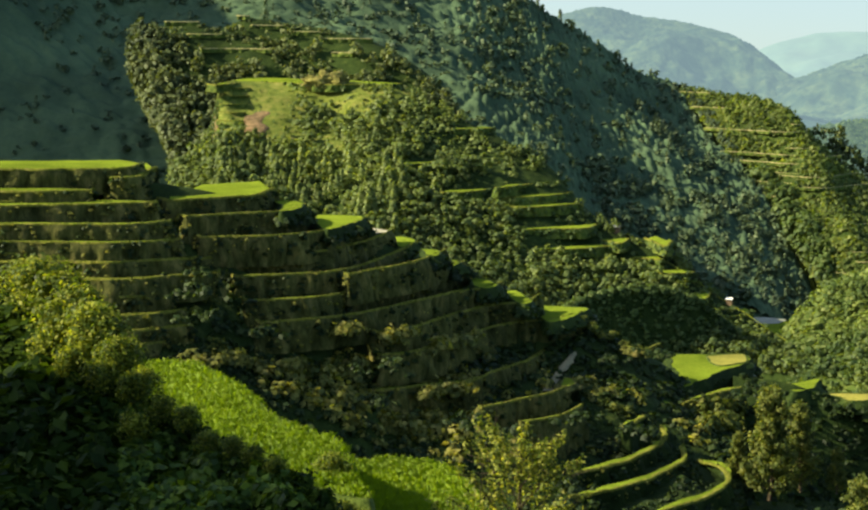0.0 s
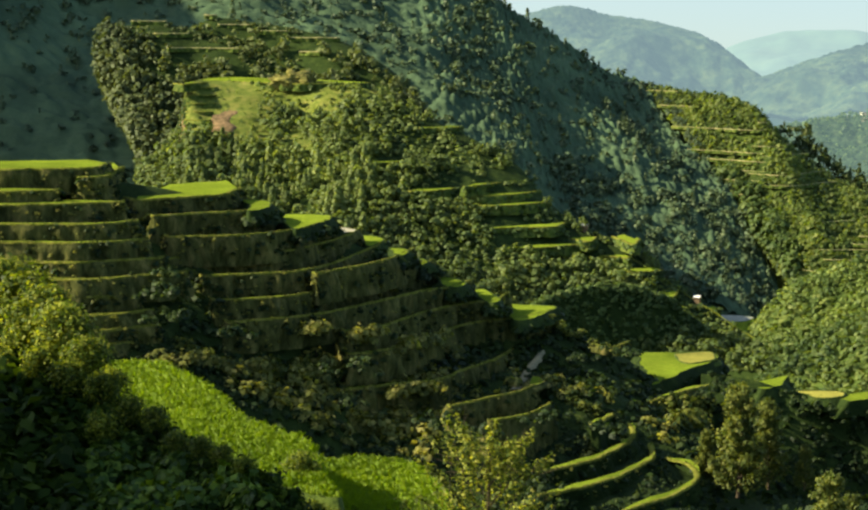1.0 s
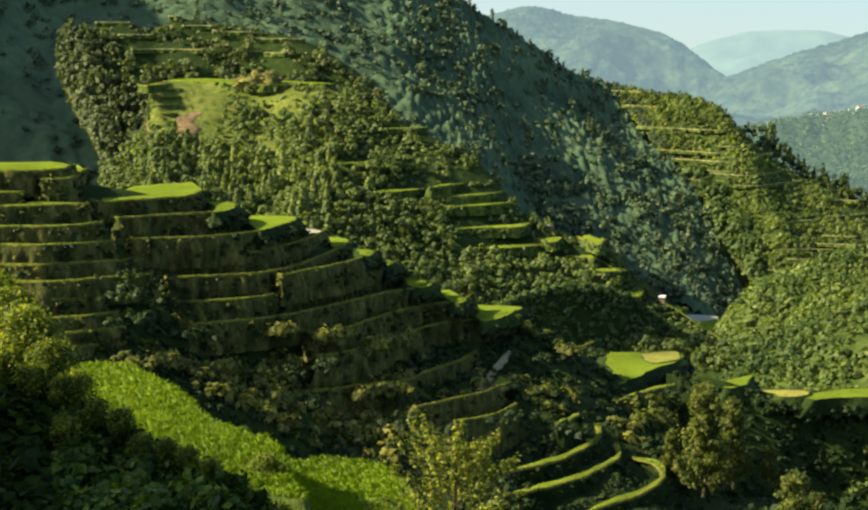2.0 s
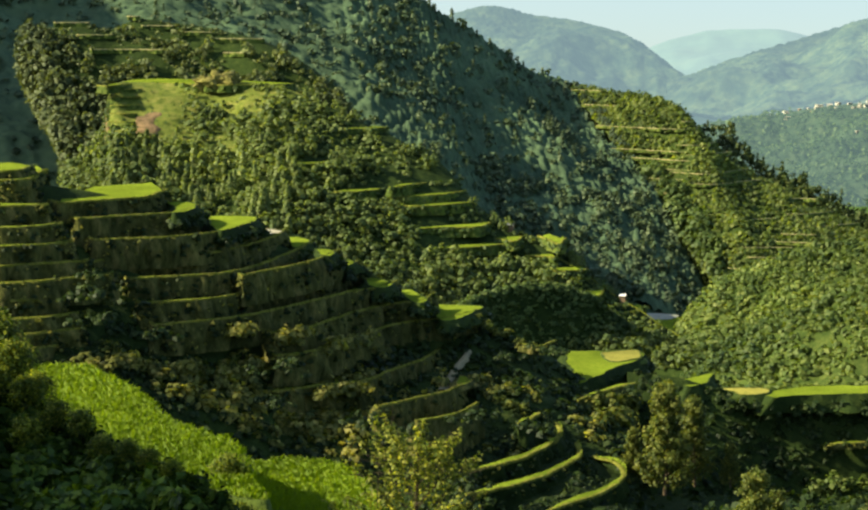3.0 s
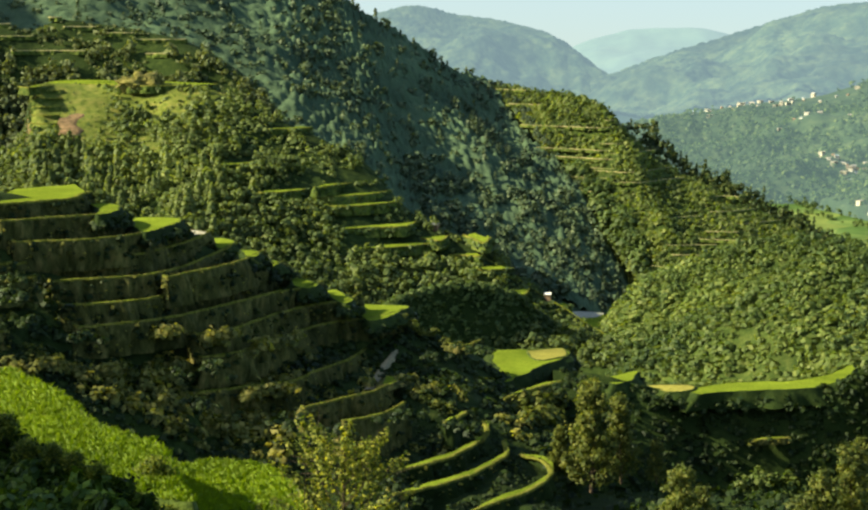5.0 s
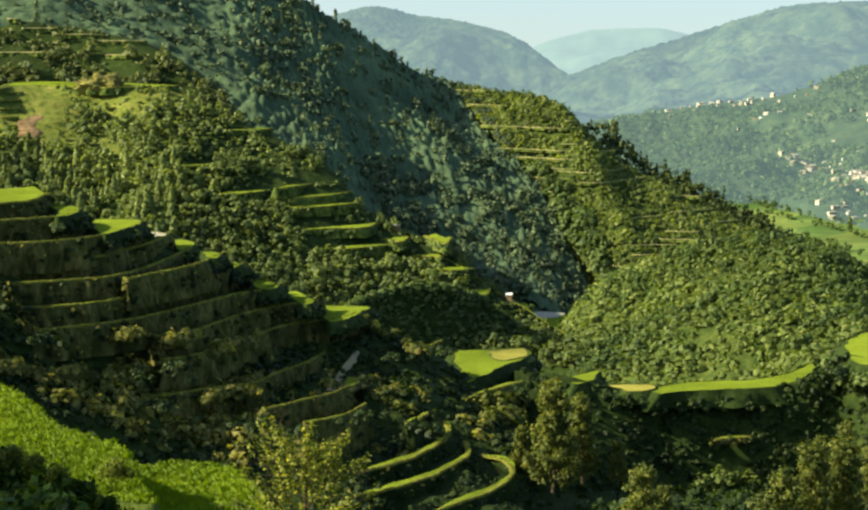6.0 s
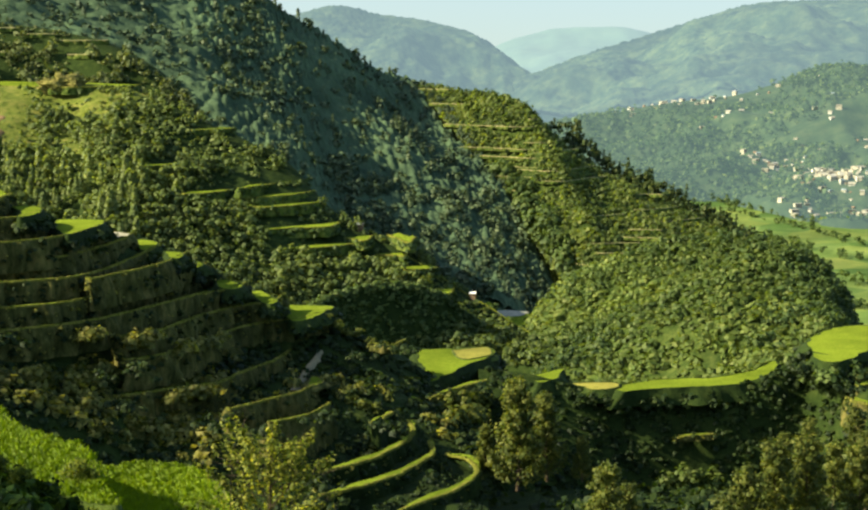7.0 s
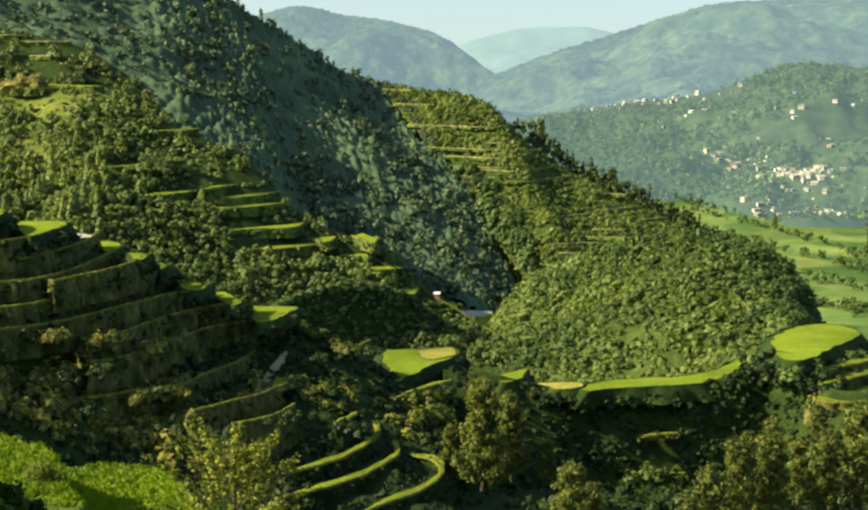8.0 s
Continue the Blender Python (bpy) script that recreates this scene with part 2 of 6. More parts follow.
LAND["far_mountain"] = (
    [(577.3, 3452.1, 58.5), (670.3, 3537, 83.4), (776.7, 3617.6, 111.8), (877, 3697.4, 135.7), (965.3, 3675.4, 163.9), (1042.8, 3654.1, 185.9), (1138.5, 3625.4, 195.6), (1232.7, 3594.5, 197.3), (1343.3, 3554.7, 208.8), (1486.2, 3497.3, 225.9)],
    [(445.3, 2663, 10.5), (493.6, 2603.6, 21.1), (546.3, 2542, 24.5), (601, 2529.6, 24.7), (662, 2514.3, 24.9), (715.6, 2499.6, 25.2), (781.7, 2479.7, 25.6), (846.7, 2458.3, 26.2), (923, 2430.6, 27.1), (1021.9, 2390.8, 28.4)],
    0.9)
LAND["town_slope"] = (
    [(404.1, 2416.4, 41.3), (475.1, 2434.1, 49.4), (544.9, 2439.9, 61.7), (603.7, 2426, 73.3), (667.1, 2430.1, 80.5), (733.4, 2442.3, 95.6), (781.2, 2437.9, 111.7), (819.4, 2425.3, 115.9), (878.8, 2393.8, 112.4), (964, 2360.8, 124.8)],
    [(313.3, 1874, 3.4), (369.9, 1894.2, 3.5), (425.6, 1903, 3.8), (474.1, 1901.8, 5.2), (522.7, 1899.4, 5.6), (542.5, 1800, 1.7), (551.5, 1713.4, 2.8), (569, 1676, 3.2), (612.8, 1660.5, 4.6), (668.8, 1628, 6.6)],
    0.9)
LAND["spur"] = (
    [(141.1, 1213.8, 150.5), (148.3, 1204.9, 149.5), (157, 1195.7, 148.8), (168.5, 1184.1, 146.3), (176.9, 1174.8, 147.5), (190.8, 1160.4, 144.5), (201.6, 1148.4, 138.4), (216.1, 1131.5, 119.7), (233.9, 1109.6, 105.6), (244.8, 1095, 99.9), (258.8, 1075.3, 91.8), (271.4, 1057.7, 85), (283.4, 1040.1, 79.5), (298, 1017.3, 69.9), (311.7, 994.3, 62.5)],
    [(200.8, 964.3, 41.7), (201.8, 962.1, 42.6), (202.9, 959.8, 43.5), (204.6, 957.4, 44.4), (206.6, 953.9, 45.4), (209.9, 949.1, 46.1), (213.9, 943, 46.9), (220, 934.4, 48.1), (227.8, 922.3, 49.8), (235.3, 910.1, 52), (243.7, 897.5, 54.3), (251.6, 883.9, 57.2), (258.2, 871.5, 59.4), (264.9, 860.1, 61.5), (272.7, 845.1, 63.6)],
    1.15)
# the unseen left end is raised to throw shade over the face
LAND["big_hill"] = (
    [(-650, 960, 540), (-525.5, 1189, 472.5), (-401.3, 1189.1, 473.6), (-305.3, 1170.8, 393), (-206.6, 1159.7, 247.3), (-135.6, 1162.1, 229.5), (-58.2, 1172.6, 224.3), (4.8, 1181, 214), (36.9, 1186.4, 203.9), (53, 1189.8, 198.4), (69.5, 1195, 187), (96.2, 1203.2, 171), (120, 1210.1, 156.1), (141.1, 1213.8, 150.5)],
    [(-510, 900, 104), (-470, 1027.6, 104.1), (-355.5, 1019.8, 105.8), (-265.7, 995.1, 108.8), (-176.2, 979.3, 111), (-114, 971.3, 112.3), (-47.6, 964.8, 110.8), (12.8, 961.9, 101.1), (47.2, 963.8, 90.6), (73.8, 966.2, 80), (97.9, 967.1, 69.4), (135.3, 967.6, 57.6), (169.8, 966.2, 50.1), (200.8, 964.3, 41.7)],
    1.05)
LAND["upper_hill"] = (
    [(-109.7, 878.2, 123.1), (-117.4, 897.4, 136.5), (-127.0, 911.2, 148.5), (-134.6, 920.2, 159.1), (-138.6, 927.7, 170.0), (-136.3, 933.1, 179.2), (-129.8, 937.1, 185.2), (-120.1, 940.4, 187.2), (-107.6, 941.9, 187.3), (-97.6, 943.0, 185.9), (-85.1, 946.2, 190.5), (-69.9, 947.4, 189.1), (-54.4, 944.4, 187.2), (-36.4, 939.3, 182.9), (-15.9, 929.9, 174.8), (1.7, 915.0, 163.0), (14.0, 899.9, 149.2)],
    [(-107.3, 858.3, 118.9), (-105.9, 858.5, 118.9), (-104.3, 858.7, 118.9), (-102.0, 859.0, 118.9), (-99.7, 859.2, 118.9), (-96.2, 859.6, 118.9), (-92.8, 860.0, 118.9), (-88.1, 860.5, 119.6), (-83.5, 861.0, 120.1), (-78.8, 860.4, 120.2), (-70.5, 860.1, 120.3), (-61.2, 859.8, 120.4), (-49.4, 858.6, 120.6), (-37.6, 857.2, 120.8), (-23.5, 851.7, 120.3), (-9.5, 847.9, 119.6), (18.1, 841.8, 113.5)],
    1.3)
LAND["dome_ridge"] = (
    [(-97.6, 763.8, 127.8), (-98.1, 778.8, 137.7), (-91.9, 787.7, 143.5), (-86.4, 792.3, 151.8), (-82.6, 797.7, 164.9), (-74.8, 806.5, 166.3), (-62.0, 809.6, 166.5), (-40.1, 811.0, 166.9), (-18.0, 799.8, 166.0), (-0.6, 785.0, 159.8), (16.3, 774.8, 152.5), (40.9, 758.9, 140.9), (51.3, 743.2, 129.7), (62.7, 732.3, 120.2), (82.2, 717.3, 112.1), (92.7, 705.9, 103.3), (106.3, 691.9, 95.0), (127.8, 662.8, 82.5), (140.6, 644.8, 77.7)],
    [(-92.6, 706.0, 118.8), (-87.9, 706.6, 118.8), (-82.6, 706.2, 118.8), (-77.2, 705.8, 118.9), (-72.3, 705.3, 119.0), (-65.5, 705.0, 119.1), (-55.8, 703.8, 119.4), (-42.2, 700.7, 118.9), (-26.5, 689.5, 117.5), (-11.2, 679.9, 113.1), (3.7, 670.0, 106.2), (21.8, 659.6, 96.8), (36.1, 654.0, 92.4), (48.4, 650.2, 90.4), (62.5, 647.0, 87.5), (76.6, 645.5, 86.1), (92.0, 641.4, 84.8), (114.7, 629.6, 82.2), (129.9, 618.5, 78.9)],
    1.1)
LAND["ridge_bank"] = (
    [(42.1, 638.6, 103.0), (49.4, 643.1, 106.3), (58.5, 647.4, 108.6), (71.4, 652.1, 108.8), (82.8, 656.8, 105.7), (92.6, 661.6, 99.6), (102.1, 665.2, 91.0)],
    [(41.9, 632.6, 93.0), (49.1, 636.1, 91.6), (58.2, 639.4, 89.9), (71.0, 644.1, 87.7), (82.2, 647.8, 86.1), (91.6, 651.6, 84.8), (101.7, 656.2, 83.1)],
    1)
LAND["terrace_hill"] = (
    [(-108.3, 397.5, 165.3), (-91.5, 399.7, 164.7), (-72.6, 403.5, 164.6), (-57.6, 405.9, 163.4), (-40.5, 412, 159.4), (-25.4, 421.2, 153.7), (-11.8, 429.8, 148.8), (-0, 437, 143.5), (12.1, 440.8, 137), (24.3, 441.3, 131.6), (38.8, 440.3, 127), (50.1, 443.2, 121.8), (58.7, 442.1, 115.4), (67.2, 432.8, 110.2)],
    [(-91.6, 332.6, 129.9), (-77.7, 336.1, 129.3), (-61.6, 339.5, 128.7), (-49, 342.5, 127.7), (-37.9, 344.9, 124.9), (-28.4, 345.8, 119.9), (-18.9, 346.5, 114.9), (-7.4, 347.9, 110.7), (4.2, 348, 108.8), (13.8, 344.7, 108.3), (23, 339.2, 107.9), (32, 333.5, 108.1), (40.9, 330.5, 108.1), (50.7, 328.1, 107.9)],
    1)
LAND["east_hill"] = (
    [(96.9, 683.2, 74.1), (117.4, 702.3, 75.6), (126.8, 710.8, 85.9), (135, 711.3, 95.6), (145.8, 705.1, 105.8), (159.2, 694, 113.6), (174.9, 677.8, 119.6), (187.4, 659.9, 121.8), (196.2, 644.8, 119.8), (202.8, 630.2, 116.8), (206.5, 616, 110), (207, 602.8, 102), (206.5, 592.3, 95)],
    [(92.6, 605, 80.8), (106.5, 596.6, 83), (111, 593.7, 84), (116.8, 588.5, 85.2), (127, 581.3, 86.2), (135.4, 574.3, 87.3), (145.9, 563.4, 89), (155.9, 552.4, 90.8), (164, 541.7, 94.1), (170.8, 533.3, 97), (176.6, 527.2, 99.5), (182.3, 521, 101.2), (187.1, 517.2, 101)],
    1.25)
LAND["front_ridge"] = (
    [(67.1, 447, 118.3), (76.6, 443.4, 117.6), (86.4, 441.6, 114.9), (96.5, 441.6, 113.4), (106.8, 442.3, 113), (117.2, 442.8, 113), (126.4, 443.3, 113.3), (134.4, 444.1, 115.3), (142.7, 445.7, 119.9), (147.9, 437.7, 118.8), (149.8, 424.3, 115.2), (159.6, 416.5, 115.4), (174.3, 404, 118.3)],
    [(63.4, 407.1, 87.9), (70.8, 409.9, 86.8), (79.9, 414.4, 85.3), (90.4, 418.4, 83.8), (100.8, 421.1, 82.6), (111.3, 423.6, 81.4), (120.5, 425.3, 80.6), (128.6, 427.1, 79.8), (136.7, 428.7, 79), (141.7, 420.8, 80.9), (143.8, 405.2, 85), (152.4, 395.7, 87.2), (166.5, 383.4, 89.9)],
    1)
LAND["near_slope"] = (
    [(-38.3, 116.9, 187.0), (-29.7, 110.9, 186.8), (-23.5, 102.3, 185.9), (-19.2, 94.8, 185.4), (-15.8, 88.8, 184.7), (-13.3, 85.0, 184.1), (-10.8, 82.1, 183.4), (-8.3, 79.1, 182.9), (-5.8, 76.0, 182.4), (-3.9, 72.9, 181.9), (-1.9, 70.5, 180.9), (0.5, 68.9, 179.7), (6.2, 68.6, 179.3), (13.7, 67.5, 179.5), (25.5, 64.0, 180.7)],
    [(-15.3, 53.6, 177.3), (-12.6, 53.5, 177.4), (-10.4, 53.1, 177.5), (-8.8, 53.4, 177.4), (-7.5, 53.6, 177.4), (-6.2, 53.8, 177.3), (-4.9, 53.9, 176.9), (-3.4, 54.0, 176.4), (-1.9, 54.1, 176.2), (-0.7, 54.1, 176.2), (0.9, 54.1, 176.2), (2.9, 54.0, 176.3), (6.5, 52.9, 176.8), (12.2, 51.9, 177.3), (20.0, 49.4, 178.4)],
    0.85)
# out of view, added to keep the sun off the near slope
LAND["shading_bank"] = (
    [(-66, 18, 203), (-60, 40, 216), (-58, 60, 218), (-58, 76, 219), (-59, 84, 213), (-61, 92, 203), (-65, 102, 190), (-76, 116, 178)],
    [(-30, 14, 190), (-25, 36, 186), (-23, 54, 180), (-24, 68, 177), (-28, 82, 176), (-36, 94, 174), (-50, 106, 172), (-60, 118, 170)],
    1)

GRID = {}


BACKDROP = ("far_ridge", "far_peaks", "far_mountain", "town_slope")


def hillside(name, label, mat, cols, rows, relief, size, back, fall, top=0.35, straight=None):
    """A slope from its crest to its foot, with the far side behind the crest and a skirt below the foot. straight: which way the far side falls, where it isn't square to the slope."""
    crest, foot, k = LAND[name]
    c, f = spline(crest, cols), spline(foot, cols)
    v = np.linspace(0, 1, rows)[:, None]
    g = c[None] * (1 - v[..., None]) + f[None] * v[..., None]
    g[:, :, 2] = c[None, :, 2] + (f[None, :, 2] - c[None, :, 2]) * v ** k
    for i in range(rows):
        for j in range(cols):
            x, y, z = g[i, j]
            h = relief * rough(x, y, z, size)
            g[i, j, 2] += h * min(1.0, top + i / rows * 3)
            g[i, j, 1] += 0.6 * relief * rough(x + 91, y, z, size) * min(1.0, i / rows * 6)
    GRID[name] = g
    away = unit(c[:, :2] - f[:, :2]) if straight is None else np.tile(unit(np.array([straight], float)), (cols, 1))
    behind, below = [], []
    for s in (1.0, 0.6, 0.3, 0.12):
        r = g[0].copy()
        r[:, :2] += away * back * s
        r[:, 2] -= fall * s ** 1.2
        behind.append(r)
    for s in (0.4, 1.0):
        r = g[-1].copy()
        r[:, :2] -= away * 30 * s
        r[:, 2] -= 60 * s
        below.append(r)
    full = np.concatenate([np.array(behind), g, np.array(below)])
    ob = mesh_object(("backdrop_" if name in BACKDROP else "hillside_") + name, full, sheet(full), mat, smooth=True)
    return tagged(ob, label, "hillside", kind="structure")


RADII = [0, 12, 25, 45, 70, 110, 170, 250, 350, 500, 650, 850, 1050, 1250, 1500, 1800, 2200, 2800, 3600, 4800]
DROPS = [2, 5, 11, 20, 32, 46, 62, 82, 95, 115, 130, 165, 185, 195, 195, 195, 195, 195, 195, 195]
ring = []
for rad, drop in zip(RADII, DROPS):
    row = []
    for a in np.linspace(0, 2 * math.pi, 97):
        x, y = rad * math.sin(a), rad * math.cos(a)
        row.append((x, y, EYE - drop + min(rad * 0.01, 3) * rough(x, y, 0, 60 + rad * 0.1)))
    ring.append(row)
ring = np.array(ring)
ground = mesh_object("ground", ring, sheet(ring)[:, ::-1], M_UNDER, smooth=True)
ground.data.materials.append(M_FLOOR)
ground.data.polygons.foreach_set("material_index", np.repeat(np.array(RADII[1:]) > 1100, 96).astype(np.int32))
tagged(ground, "green valley ground of paddies and grass", "ground", kind="structure")

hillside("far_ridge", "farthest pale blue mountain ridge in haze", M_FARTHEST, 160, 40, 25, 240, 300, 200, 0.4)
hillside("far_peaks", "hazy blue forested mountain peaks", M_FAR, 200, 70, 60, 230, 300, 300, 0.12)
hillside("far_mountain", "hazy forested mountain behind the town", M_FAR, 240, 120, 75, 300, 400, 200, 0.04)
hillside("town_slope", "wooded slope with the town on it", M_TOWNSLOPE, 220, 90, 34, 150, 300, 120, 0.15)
hillside("spur", "sunlit scrubby spur with narrow terraces", M_SCRUBLAND, 220, 90, 3.5, 45, 200, 120)
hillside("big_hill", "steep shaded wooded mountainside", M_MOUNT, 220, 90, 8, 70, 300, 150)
hillside("upper_hill", "wooded knoll with small terraces", M_UNDER, 120, 50, 3, 40, 90, 12, straight=(0.0, 1.0))
hillside("dome_ridge", "rounded wooded hill with grass and terraces", M_UNDER, 260, 80, 3, 35, 80, 12, straight=(0.0, 1.0))
hillside("ridge_bank", "dark steep bank below the ridge terraces", M_UNDER, 90, 30, 1.6, 12, 35, 6, straight=(0.0, 1.0))
hillside("east_hill", "sunlit hill covered in scrub", M_SCRUBLAND, 160, 60, 9, 45, 120, 60)
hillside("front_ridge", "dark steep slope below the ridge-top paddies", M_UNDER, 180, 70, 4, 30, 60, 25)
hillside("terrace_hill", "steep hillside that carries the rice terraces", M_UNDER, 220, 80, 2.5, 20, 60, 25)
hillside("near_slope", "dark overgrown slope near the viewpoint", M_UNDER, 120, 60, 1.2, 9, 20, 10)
hillside("shading_bank", "unseen bank added beside the viewpoint to shade the near slope", M_UNDER, 60, 40, 1.5, 10, 25, 15)



def patch(name, label, hill, u, v, lift, mat, cell=7.0):
    """A ragged cover of grass or bare soil over a part of a hillside."""
    g = GRID[hill]
    r, c = g.shape[:2]
    i0, i1, j0, j1 = int(v[0] * (r - 1)), int(v[1] * (r - 1)), int(u[0] * (c - 1)), int(u[1] * (c - 1))
    p = g[i0:i1 + 1, j0:j1 + 1].copy()
    a, b = np.linspace(-1, 1, p.shape[0])[:, None], np.linspace(-1, 1, p.shape[1])[None]
    inner = 1.0 - np.maximum(np.where(a < 0, -a * (0.6 if v[0] == 0 else 1.0), a), np.abs(b))
    for i in range(p.shape[0]):
        for j in range(p.shape[1]):
            q = p[i, j]
            k = min(1.0, max(-1.0, 4.0 * (inner[i, j] - 0.22 + 0.3 * rough(q[0], q[1], q[2], cell, 3))))
            p[i, j] += (0, -0.5 * lift * k, lift * k)
    return tagged(mesh_object("hillside_" + name, p, sheet(p), mat, smooth=True), label, "hillside", kind="structure")


def canopy(name, label, hill, mat, u, v, step, crown, tall, lift=0.0, seed=1, gaps=()):
    """A closed roof of treetops over a hillside: a dome for every tree, of uneven height, in one mesh."""
    g = GRID[hill]
    r, c = g.shape[:2]
    i0, i1, j0, j1 = int(v[0] * (r - 1)), int(v[1] * (r - 1)), int(u[0] * (c - 1)), int(u[1] * (c - 1))
    g = g[i0:i1 + 1, j0:j1 + 1]
    r, c = g.shape[:2]
    across = np.linalg.norm(np.diff(g[r // 2], axis=0), axis=1).sum()
    down = np.linalg.norm(np.diff(g[:, c // 2], axis=0), axis=1).sum()
    n, m = int(down / step), int(across / step)
    vv, uu = np.meshgrid(np.linspace(0, r - 1.001, n), np.linspace(0, c - 1.001, m), indexing="ij")
    i, j = vv.astype(int), uu.astype(int)
    a, b = (vv - i)[..., None], (uu - j)[..., None]
    p = (g[i, j] * (1 - b) + g[i, j + 1] * b) * (1 - a) + (g[i + 1, j] * (1 - b) + g[i + 1, j + 1] * b) * a
    x, y = uu / (c - 1) * across / crown, vv / (r - 1) * down / crown
    table = np.random.default_rng(seed).random((64, 64, 4))
    h = np.zeros_like(x)
    for di in (-1, 0, 1):
        for dj in (-1, 0, 1):
            cx, cy = np.floor(x).astype(int) + di, np.floor(y).astype(int) + dj
            t = table[cx % 64, cy % 64]
            d = np.hypot(x - cx - 0.15 - 0.7 * t[..., 0], y - cy - 0.15 - 0.7 * t[..., 1])
            size = 0.6 + 0.5 * t[..., 2]
            h = np.maximum(h, (0.45 + 0.75 * t[..., 3] ** 1.5) * np.clip(1 - (d / size) ** 2, 0, 1))
    for cx, cy, sx, sy, _ in gaps:
        h *= np.clip(((p[..., 0] - cx) / (1.5 * sx + 8)) ** 2 + ((p[..., 1] - cy) / (1.5 * sy + 12)) ** 2 - 0.5, 0, 1)
    p = p.copy()
    rng = np.random.default_rng(seed + 1)
    p[..., 2] += lift + tall * h + rng.normal(0, 0.05 * tall, h.shape)
    p[..., :2] += rng.normal(0, 0.12 * step, (*h.shape, 2))
    return tagged(mesh_object(name, p, sheet(p), mat, smooth=True), label, "trees", kind="stuff")


patch("grass_face", "grassy west face of the rounded hill", "dome_ridge", (0.17, 0.5), (0.0, 0.62), 0.7, M_DOME, 14.0)
patch("clay_scar", "bare red clay scar on the rounded hill", "dome_ridge", (0.27, 0.335), (0.22, 0.5), 1.1, M_SCAR)
patch("clay_bank", "bare red clay bank beside the small terraces", "dome_ridge", (0.165, 0.215), (0.05, 0.4), 1.1, M_SCAR)

# ---- rice terraces ----
TREADS = []
TERRACE_LABELS = {
    "terraced hillside": "narrow grassy terrace ledge above a tall earth wall",
    "spur terraces": "narrow pale terrace line on the scrubby sunlit spur",
    "upper terraces": "small green terrace between trees on the wooded knoll",
    "ridge terraces": "short green rice terrace on the wooded ridge",
    "lower terraces": "curved yellow-green terrace strip above the valley bottom",
    "ridge top paddies": "bright green paddy along the top of the ridge",
    "valley paddies": "small bright green paddy in the valley",
    "gully paddies": "green paddy beside the pond in the gully",
}
RIMS = []


